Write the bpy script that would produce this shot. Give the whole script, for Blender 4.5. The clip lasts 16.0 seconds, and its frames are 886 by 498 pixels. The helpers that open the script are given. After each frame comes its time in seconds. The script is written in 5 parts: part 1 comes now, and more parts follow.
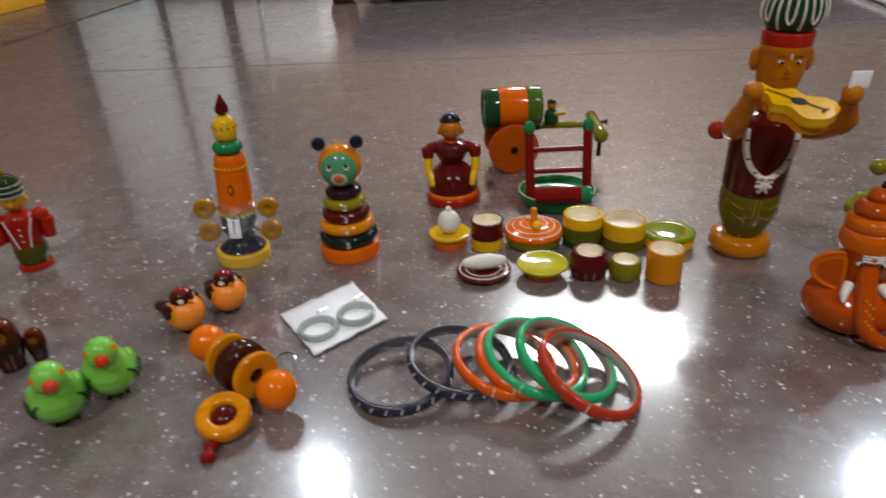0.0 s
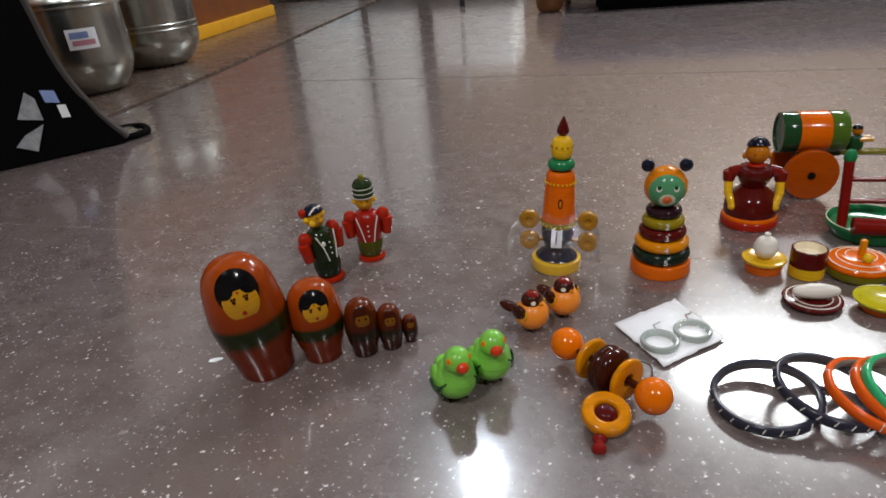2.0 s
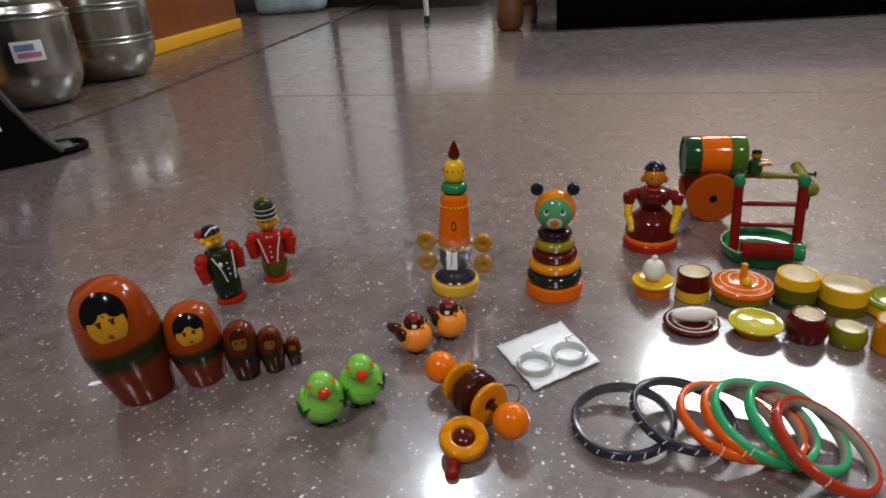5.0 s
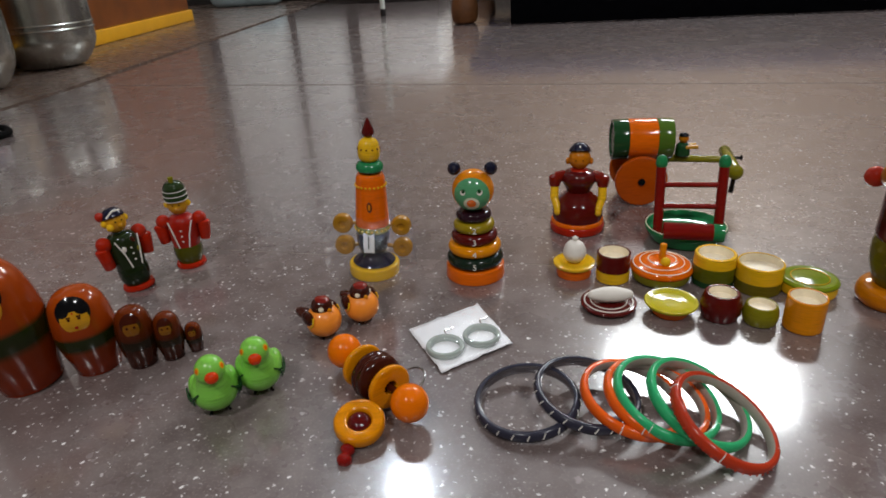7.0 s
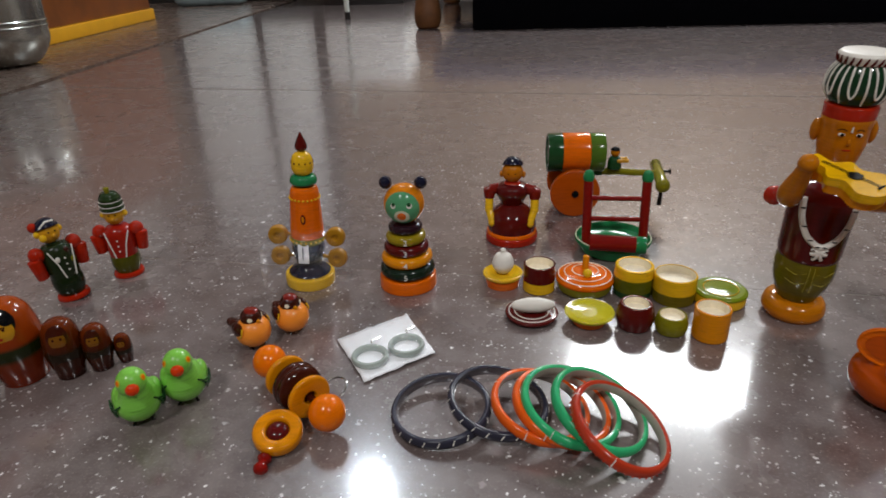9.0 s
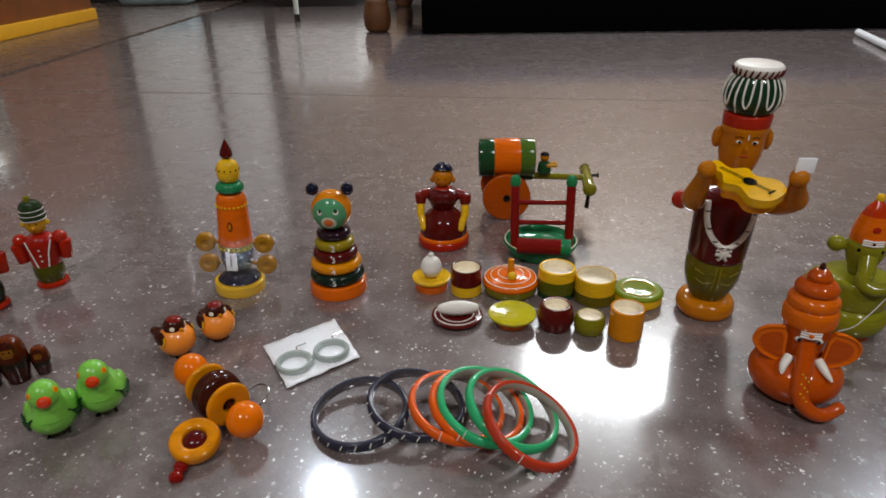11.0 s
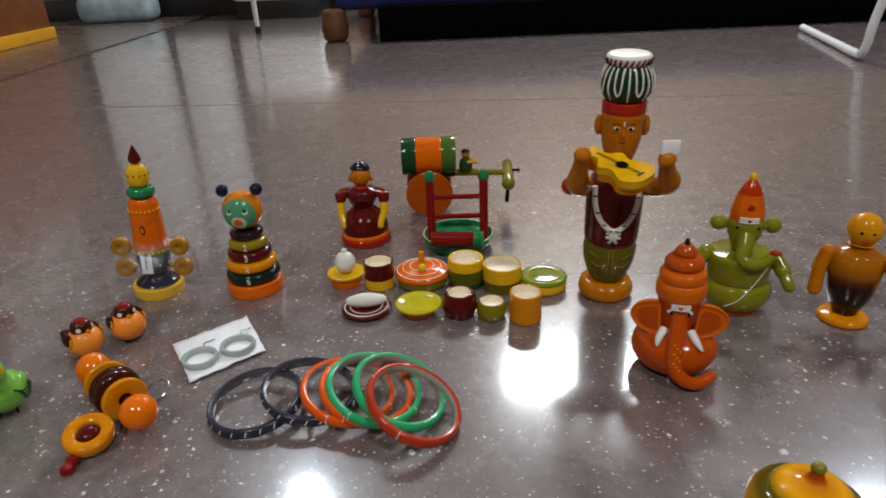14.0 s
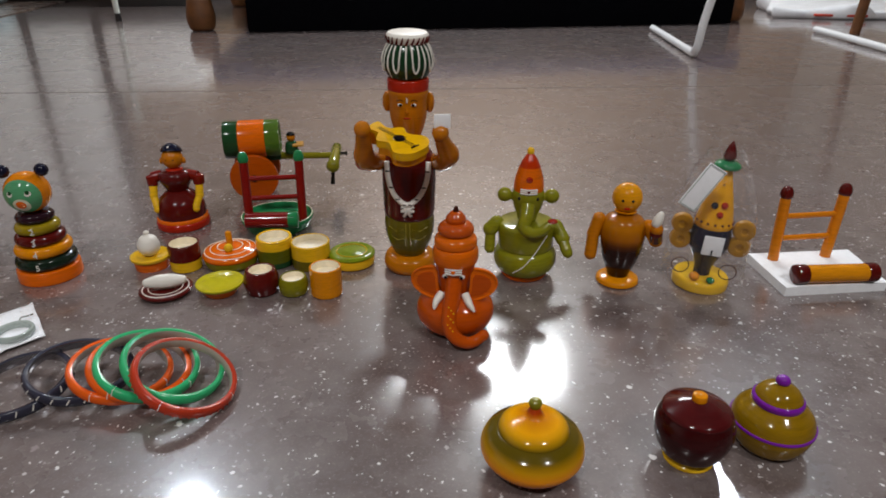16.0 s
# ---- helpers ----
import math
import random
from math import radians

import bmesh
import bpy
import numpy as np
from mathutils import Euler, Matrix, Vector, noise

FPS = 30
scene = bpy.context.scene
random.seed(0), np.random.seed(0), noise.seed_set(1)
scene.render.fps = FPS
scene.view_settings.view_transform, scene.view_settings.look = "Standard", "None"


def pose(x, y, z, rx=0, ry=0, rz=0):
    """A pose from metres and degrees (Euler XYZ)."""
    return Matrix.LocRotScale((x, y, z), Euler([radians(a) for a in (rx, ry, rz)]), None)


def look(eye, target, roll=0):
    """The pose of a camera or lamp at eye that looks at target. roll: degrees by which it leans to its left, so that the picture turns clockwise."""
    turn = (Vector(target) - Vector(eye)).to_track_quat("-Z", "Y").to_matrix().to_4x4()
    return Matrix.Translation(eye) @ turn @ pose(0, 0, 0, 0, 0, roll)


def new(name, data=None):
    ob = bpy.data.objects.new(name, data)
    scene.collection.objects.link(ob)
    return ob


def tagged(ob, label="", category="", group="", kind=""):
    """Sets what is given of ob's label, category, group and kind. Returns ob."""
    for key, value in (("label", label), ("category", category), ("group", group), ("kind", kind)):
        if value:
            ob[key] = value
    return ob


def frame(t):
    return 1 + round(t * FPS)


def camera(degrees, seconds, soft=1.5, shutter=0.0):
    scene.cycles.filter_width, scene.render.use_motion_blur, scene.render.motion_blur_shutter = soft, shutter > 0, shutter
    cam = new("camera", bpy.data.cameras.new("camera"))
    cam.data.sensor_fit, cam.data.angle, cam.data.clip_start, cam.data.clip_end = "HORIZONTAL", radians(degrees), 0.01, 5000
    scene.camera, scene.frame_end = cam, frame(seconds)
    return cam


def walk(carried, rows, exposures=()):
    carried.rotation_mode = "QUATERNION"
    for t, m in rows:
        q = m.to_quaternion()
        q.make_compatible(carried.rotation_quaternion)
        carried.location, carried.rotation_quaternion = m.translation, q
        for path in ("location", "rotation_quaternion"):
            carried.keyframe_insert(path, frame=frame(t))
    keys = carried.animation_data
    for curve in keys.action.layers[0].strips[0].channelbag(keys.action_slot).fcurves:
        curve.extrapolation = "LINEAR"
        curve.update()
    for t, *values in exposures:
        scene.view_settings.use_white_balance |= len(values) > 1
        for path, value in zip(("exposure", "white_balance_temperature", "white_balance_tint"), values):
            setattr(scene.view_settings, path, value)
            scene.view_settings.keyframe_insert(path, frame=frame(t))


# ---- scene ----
cam = camera(70.5, 16.0, soft=1.7, shutter=0.5)
PATH = [
    (0, (0.033, 0.03, 0.288), (0.0, 1.802, -0.638), -3.2),
    (0.5, (-0.009, 0.023, 0.32), (-0.174, 1.793, -0.597), -5.6),
    (1, (-0.074, -0.005, 0.335), (-0.472, 1.74, -0.557), -7.9),
    (1.5, (-0.114, -0.018, 0.327), (-0.608, 1.705, -0.558), -7.3),
    (2, (-0.125, -0.022, 0.326), (-0.624, 1.701, -0.558), -5.5),
    (2.5, (-0.119, -0.019, 0.321), (-0.606, 1.708, -0.561), -4.5),
    (3, (-0.113, -0.012, 0.313), (-0.587, 1.722, -0.563), -4.1),
    (3.5, (-0.1, -0.009, 0.312), (-0.566, 1.728, -0.562), -4.1),
    (4, (-0.081, -0.012, 0.321), (-0.542, 1.732, -0.542), -4.2),
    (4.5, (-0.058, -0.008, 0.332), (-0.513, 1.743, -0.52), -4.3),
    (7, (0.006, 0.019, 0.302), (-0.331, 1.792, -0.56), -3.3),
    (7.5, (0.018, 0.02, 0.308), (-0.305, 1.796, -0.553), -2.7),
    (8, (0.027, 0.019, 0.311), (-0.272, 1.798, -0.553), -2.4),
    (8.5, (0.038, 0.014, 0.317), (-0.236, 1.797, -0.547), -2.1),
    (9, (0.048, 0.012, 0.318), (-0.199, 1.8, -0.545), -1.9),
    (9.5, (0.06, 0.009, 0.329), (-0.139, 1.804, -0.53), -1.1),
    (12, (0.104, 0.003, 0.323), (0.007, 1.805, -0.538), -1.5),
    (12.5, (0.122, -0.006, 0.325), (0.031, 1.799, -0.531), -1.8),
    (13, (0.136, -0.009, 0.327), (0.049, 1.802, -0.518), -2.1),
    (13.5, (0.148, -0.009, 0.32), (0.056, 1.805, -0.518), -2.5),
    (14, (0.159, -0.015, 0.318), (0.091, 1.799, -0.522), -2.5),
    (14.5, (0.185, -0.023, 0.32), (0.182, 1.792, -0.519), -1.8),
    (15, (0.22, -0.034, 0.313), (0.329, 1.778, -0.527), -0.8),
    (15.5, (0.244, -0.04, 0.302), (0.454, 1.755, -0.556), -0.0),
    (16, (0.256, -0.043, 0.302), (0.5, 1.75, -0.551), 0.0),
]
walk(cam, [(t, look(eye, target, roll)) for t, eye, target, roll in PATH], exposures=[(0.0, 0.77), (2.5, 0.86), (5.0, 0.8), (9.0, 0.70), (14.0, 0.72), (16.0, 0.76)])

# ---------------------------------------------------------------- light
world = bpy.data.worlds.new("room_air")
scene.world = world
world.use_nodes = True
world.node_tree.nodes["Background"].inputs[0].default_value = (0.9, 0.95, 1.0, 1)
world.node_tree.nodes["Background"].inputs[1].default_value = 0.02


def area_lamp(name, at, target, w, h, watts, colour=(1.0, 0.97, 0.93)):
    data = bpy.data.lights.new(name, "AREA")
    data.shape, data.size, data.size_y, data.energy, data.color = "RECTANGLE", w, h, watts, colour
    ob = new(name, data)
    ob.matrix_world = look(at, target)
    return ob


# ceiling panel beyond the toys, two small ceiling lamps, two lamps behind the camera
area_lamp("panel_light", (1.12, 4.10, 2.72), (1.08, 3.9, 0), 1.28, 0.5, 70, (0.94, 0.98, 1.0))
area_lamp("lamp_light", (-0.75, -1.2, 2.6), (-0.3, 0.5, 0), 0.22, 0.22, 17.5, (0.98, 0.98, 0.98))
area_lamp("lamp_light", (1.3, -1.2, 2.6), (0.5, 0.5, 0), 0.22, 0.22, 17.5, (0.98, 0.98, 0.98))


def bulb(at, watts, radius, colour=(0.80, 0.89, 1.0)):
    data = bpy.data.lights.new("bulb_light", "POINT")
    data.energy, data.shadow_soft_size, data.color = watts, radius, colour
    new("bulb_light", data).location = at


bulb((-0.77, 2.62, 2.5), 30, 0.07)
bulb((2.27, 2.46, 2.5), 30, 0.07)


# ---------------------------------------------------------------- materials
def lin(h):
    v = [int(h[i:i + 2], 16) / 255 for i in (0, 2, 4)]
    return tuple(c / 12.92 if c <= 0.04045 else ((c + 0.055) / 1.055) ** 2.4 for c in v) + (1.0,)


def material(name):
    m = bpy.data.materials.new(name)
    m.use_nodes = True
    nt = m.node_tree
    return m, nt, nt.nodes["Principled BSDF"]


def node(nt, kind, **inputs):
    n = nt.nodes.new(kind)
    for k, v in inputs.items():
        n.inputs[k].default_value = v
    return n


def coords(nt, scale=(1, 1, 1)):
    tc = nt.nodes.new("ShaderNodeTexCoord")
    mp = nt.nodes.new("ShaderNodeMapping")
    mp.inputs["Scale"].default_value = scale
    nt.links.new(tc.outputs["Object"], mp.inputs["Vector"])
    return mp.outputs["Vector"]


def mixed(nt, fac, a, b):
    n = nt.nodes.new("ShaderNodeMix")
    n.data_type = "RGBA"
    for sock, v in ((n.inputs[0], fac), (n.inputs[6], a), (n.inputs[7], b)):
        if isinstance(v, (tuple, float, int)):
            sock.default_value = v
        else:
            nt.links.new(v, sock)
    return n.outputs[2]


def ramp(nt, value, lo, hi):
    n = nt.nodes.new("ShaderNodeMapRange")
    n.interpolation_type = "SMOOTHSTEP"
    n.inputs["From Min"].default_value, n.inputs["From Max"].default_value = lo, hi
    nt.links.new(value, n.inputs["Value"])
    return n.outputs["Result"]


def noise_of(nt, vec, scale, detail=3.0, rough=0.55):
    n = node(nt, "ShaderNodeTexNoise", Scale=scale, Detail=detail, Roughness=rough)
    nt.links.new(vec, n.inputs["Vector"])
    return n.outputs["Fac"]


def bump(nt, bsdf, height, strength, distance):
    b = node(nt, "ShaderNodeBump", Strength=strength, Distance=distance)
    nt.links.new(height, b.inputs["Height"])
    nt.links.new(b.outputs["Normal"], bsdf.inputs["Normal"])


def lacquer(name, hexcol, rough=0.07, vary=0.66, coat=0.0):
    """Turned wood under glossy lac: fine turning rings, slight cloudiness."""
    m, nt, p = material(name)
    c = lin(hexcol)
    dark = tuple(v * vary for v in c[:3]) + (1,)
    v1 = coords(nt, (1, 1, 6))
    cloud = noise_of(nt, v1, 70, 4)
    rings = noise_of(nt, coords(nt, (2, 2, 60)), 22, 2)
    f = nt.nodes.new("ShaderNodeMath")
    f.operation = "MULTIPLY"
    nt.links.new(ramp(nt, cloud, 0.3, 0.75), f.inputs[0])
    nt.links.new(ramp(nt, rings, 0.25, 0.8), f.inputs[1])
    nt.links.new(mixed(nt, f.outputs[0], c, dark), p.inputs["Base Color"])
    r = nt.nodes.new("ShaderNodeMapRange")
    r.inputs["To Min"].default_value, r.inputs["To Max"].default_value = rough, rough + 0.10
    nt.links.new(cloud, r.inputs["Value"])
    nt.links.new(r.outputs["Result"], p.inputs["Roughness"])
    p.inputs["Specular IOR Level"].default_value = 0.33
    p.inputs["Coat Weight"].default_value = coat
    p.inputs["Coat Roughness"].default_value = 0.06
    bump(nt, p, rings, 0.12, 0.0004)
    return m


def plain(name, hexcol, rough=0.5, metal=0.0, vary=0.8, scale=40.0, relief=0.0):
    m, nt, p = material(name)
    c = lin(hexcol)
    dark = tuple(v * vary for v in c[:3]) + (1,)
    n = noise_of(nt, coords(nt), scale, 5, 0.6)
    nt.links.new(mixed(nt, ramp(nt, n, 0.3, 0.72), c, dark), p.inputs["Base Color"])
    p.inputs["Roughness"].default_value, p.inputs["Metallic"].default_value = rough, metal
    if relief:
        bump(nt, p, n, 0.4, relief)
    return m


def floor_stone(name, tone=(1.0, 1.0, 1.0), coat=1.0, gloss=0.085):
    """Polished brown mosaic stone with pale chips."""
    m, nt, p = material(name)
    vec = coords(nt)
    big, mid, fine = noise_of(nt, vec, 2.3, 3), noise_of(nt, vec, 34, 5, 0.65), noise_of(nt, vec, 420, 3, 0.7)
    a = tuple(v * w for w, v in zip(tone, (0.106, 0.079, 0.077))) + (1,)
    b = tuple(v * w for w, v in zip(tone, (0.198, 0.166, 0.160))) + (1,)
    base = mixed(nt, ramp(nt, mid, 0.28, 0.74), a, b)
    base = mixed(nt, ramp(nt, fine, 0.50, 0.78), base, tuple(v * w for w, v in zip(tone, (0.27, 0.225, 0.212))) + (1,))
    base = mixed(nt, ramp(nt, big, 0.35, 0.8), base, tuple(v * w for w, v in zip(tone, (0.155, 0.114, 0.106))) + (1,))
    warp = node(nt, "ShaderNodeTexNoise", Scale=220.0, Detail=2.0)
    nt.links.new(vec, warp.inputs["Vector"])
    off = nt.nodes.new("ShaderNodeVectorMath")
    off.operation = "MULTIPLY_ADD"
    off.inputs[1].default_value = (0.006, 0.006, 0.006)
    nt.links.new(warp.outputs["Color"], off.inputs[0])
    nt.links.new(vec, off.inputs[2])
    chips = None
    for scale, lowest, reach in ((150.0, 0.73, 0.26), (66.0, 0.92, 0.23), (330.0, 0.82, 0.34)):
        v = node(nt, "ShaderNodeTexVoronoi", Scale=scale)
        nt.links.new(off.outputs[0], v.inputs["Vector"])
        sep = nt.nodes.new("ShaderNodeSeparateColor")
        nt.links.new(v.outputs["Color"], sep.inputs[0])
        near = ramp(nt, v.outputs["Distance"], reach, reach * 0.55)
        pick = ramp(nt, sep.outputs[0], lowest, lowest + 0.06)
        mul = nt.nodes.new("ShaderNodeMath")
        mul.operation = "MULTIPLY"
        nt.links.new(near, mul.inputs[0]), nt.links.new(pick, mul.inputs[1])
        tint = mixed(nt, sep.outputs[1], (0.26, 0.21, 0.205, 1), (0.88, 0.85, 0.84, 1))
        base = mixed(nt, mul.outputs[0], base, tint)
    nt.links.new(base, p.inputs["Base Color"])
    r = nt.nodes.new("ShaderNodeMapRange")
    r.inputs["To Min"].default_value, r.inputs["To Max"].default_value = 0.2, 0.34
    smear = noise_of(nt, vec, 9, 5, 0.7)
    nt.links.new(smear, r.inputs["Value"])
    nt.links.new(r.outputs["Result"], p.inputs["Roughness"])
    p.inputs["IOR"].default_value = 1.5
    # the worn polish: a second, sharper gloss over the stone
    polish = nt.nodes.new("ShaderNodeMapRange")
    polish.inputs["To Min"].default_value, polish.inputs["To Max"].default_value = gloss, gloss + 0.05
    nt.links.new(smear, polish.inputs["Value"])
    nt.links.new(polish.outputs["Result"], p.inputs["Coat Roughness"])
    p.inputs["Coat Weight"].default_value, p.inputs["Coat IOR"].default_value = coat, 1.6
    bump(nt, p, noise_of(nt, vec, 16, 2), 0.014, 0.002)
    return m


def blended(name, stops, top=60.0, **look_of):
    """Lac shaded from one colour to another with height, as put on while turning."""
    mt = lacquer(name, stops[0][1], **look_of)
    nt = mt.node_tree
    p = nt.nodes["Principled BSDF"]
    tc = nt.nodes.new("ShaderNodeTexCoord")
    sp = nt.nodes.new("ShaderNodeSeparateXYZ")
    nt.links.new(tc.outputs["Object"], sp.inputs[0])
    cr = nt.nodes.new("ShaderNodeValToRGB")
    mr = nt.nodes.new("ShaderNodeMapRange")
    mr.inputs["From Max"].default_value = top / 1000
    nt.links.new(sp.outputs["Z"], mr.inputs["Value"])
    nt.links.new(mr.outputs["Result"], cr.inputs[0])
    els = cr.color_ramp.elements
    els[0].position, els[0].color = stops[0][0] / top, lin(stops[0][1])
    els[1].position, els[1].color = stops[-1][0] / top, lin(stops[-1][1])
    for z, c in stops[1:-1]:
        e = els.new(z / top)
        e.color = lin(c)
    nt.links.new(cr.outputs[0], p.inputs["Base Color"])
    return mt


def film_plastic(name):
    """Thin clear polythene: see-through with gloss on the folds."""
    m = bpy.data.materials.new(name)
    m.use_nodes = True
    nt = m.node_tree
    nt.nodes.remove(nt.nodes["Principled BSDF"])
    out = nt.nodes["Material Output"]
    see = nt.nodes.new("ShaderNodeBsdfTransparent")
    see.inputs[0].default_value = (0.985, 0.985, 0.99, 1)
    gloss = node(nt, "ShaderNodeBsdfGlossy", Roughness=0.07)
    lw = node(nt, "ShaderNodeLayerWeight", Blend=0.10)
    b = node(nt, "ShaderNodeBump", Strength=0.9, Distance=0.005)
    nt.links.new(noise_of(nt, coords(nt), 75, 3), b.inputs["Height"])
    for n in (gloss, lw):
        nt.links.new(b.outputs["Normal"], n.inputs["Normal"])
    mx = nt.nodes.new("ShaderNodeMixShader")
    weak = nt.nodes.new("ShaderNodeMath")
    weak.operation = "MULTIPLY_ADD"
    weak.inputs[1].default_value, weak.inputs[2].default_value = 0.42, 0.05
    nt.links.new(lw.outputs["Fresnel"], weak.inputs[0])
    nt.links.new(weak.outputs[0], mx.inputs[0])
    haze = nt.nodes.new("ShaderNodeBsdfDiffuse")
    haze.inputs[0].default_value = (0.9, 0.9, 0.92, 1)
    thin = nt.nodes.new("ShaderNodeMixShader")
    thin.inputs[0].default_value = 0.02
    nt.links.new(see.outputs[0], thin.inputs[1]), nt.links.new(haze.outputs[0], thin.inputs[2])
    nt.links.new(thin.outputs[0], mx.inputs[1]), nt.links.new(gloss.outputs[0], mx.inputs[2])
    nt.links.new(mx.outputs[0], out.inputs[0])
    return m


ORANGE = lacquer("lac_orange", "e26604")
AMBER = lacquer("lac_amber", "da8604")
YELLOW = lacquer("lac_yellow", "e6b41c")
SKIN = lacquer("lac_skin", "bc6e08")
OLIVE = lacquer("lac_olive", "7c7612")
DKGREEN = lacquer("lac_dark_green", "1c4424")
GREEN = lacquer("lac_green", "1f7a48")
LIME = lacquer("lac_lime", "7ec44a", rough=0.24, coat=0.2)
RED = lacquer("lac_red", "a8220a")
MAROON = lacquer("lac_maroon", "560f0c")
BROWN = lacquer("lac_brown", "3d1409")
BLACK = lacquer("lac_black", "0d0d10")
NAVY = lacquer("lac_navy", "12142a")
WHITE = lacquer("lac_white", "e4dfd6", rough=0.3, vary=0.9)
CREAM = plain("bare_wood", "f2e6cc", 0.55, vary=0.85, scale=120)
PURPLE = lacquer("lac_purple", "7a1f9c")
ORB = lacquer("lac_orb_orange", "e87002", vary=0.85)
FACE = lacquer("lac_face", "c48c1a", rough=0.16)
FACE_DARK = lacquer("lac_face_dark", "7c4c0c", rough=0.16)
BIRD = lacquer("lac_bird_orange", "f08c2c", rough=0.32, vary=0.9, coat=0.2)
PAPER = plain("paper", "f4f5f8", 0.7, vary=0.93, scale=200)
BAMBOO = lacquer("lac_gold_disc", "a87618", rough=0.2)
BANGLE_GREEN = lacquer("bangle_green", "30a86c", rough=0.12, vary=0.85)
BANGLE_ORANGE = lacquer("bangle_orange", "e05a10", rough=0.12, vary=0.85)
BANGLE_RED = lacquer("bangle_red", "b0361c", rough=0.12, vary=0.85)
BANGLE_DARK = lacquer("bangle_slate", "2e2e3c", rough=0.16)
INNER = plain("bangle_lining", "b9b0a4", 0.35, metal=0.2)
INNER_DARK = plain("bangle_dark_lining", "8a888e", 0.22, metal=0.8)
STEEL = plain("steel", "c6c8c2", 0.24, metal=1.0, vary=0.85, scale=18)
CHROME = plain("chrome_wire", "d0d0d0", 0.18, metal=1.0)
GREYPLASTIC = plain("grey_green_plastic", "a3ada7", 0.12, vary=0.85)
FILM = film_plastic("clear_film")


# ---------------------------------------------------------------- mesh helpers (in millimetres)
def rounded(pts, f=1.0):
    """Corner points of a turned profile, with every inner corner eased by f mm."""
    out = [pts[0]]
    for a, b, c in zip(pts, pts[1:], pts[2:]):
        a, b, c = Vector(a), Vector(b), Vector(c)
        d1, d2 = (a - b), (c - b)
        k1, k2 = min(f, d1.length * 0.45), min(f, d2.length * 0.45)
        p, q = b + d1.normalized() * k1, b + d2.normalized() * k2
        out += [tuple(p), tuple(p * 0.25 + b * 0.5 + q * 0.25), tuple(q)]
    return out + [pts[-1]]


def smooth(pts, n=4):
    """A curve through the points."""
    P = [Vector(p) for p in pts]
    P = [P[0] * 2 - P[1]] + P + [P[-1] * 2 - P[-2]]
    out = []
    for a, b, c, d in zip(P, P[1:], P[2:], P[3:]):
        for i in range(n):
            t = i / n
            out.append(0.5 * ((2 * b) + (c - a) * t + (2 * a - 5 * b + 4 * c - d) * t * t + (3 * b - a - 3 * c + d) * t ** 3))
    out.append(P[-2])
    return [tuple(p) for p in out]


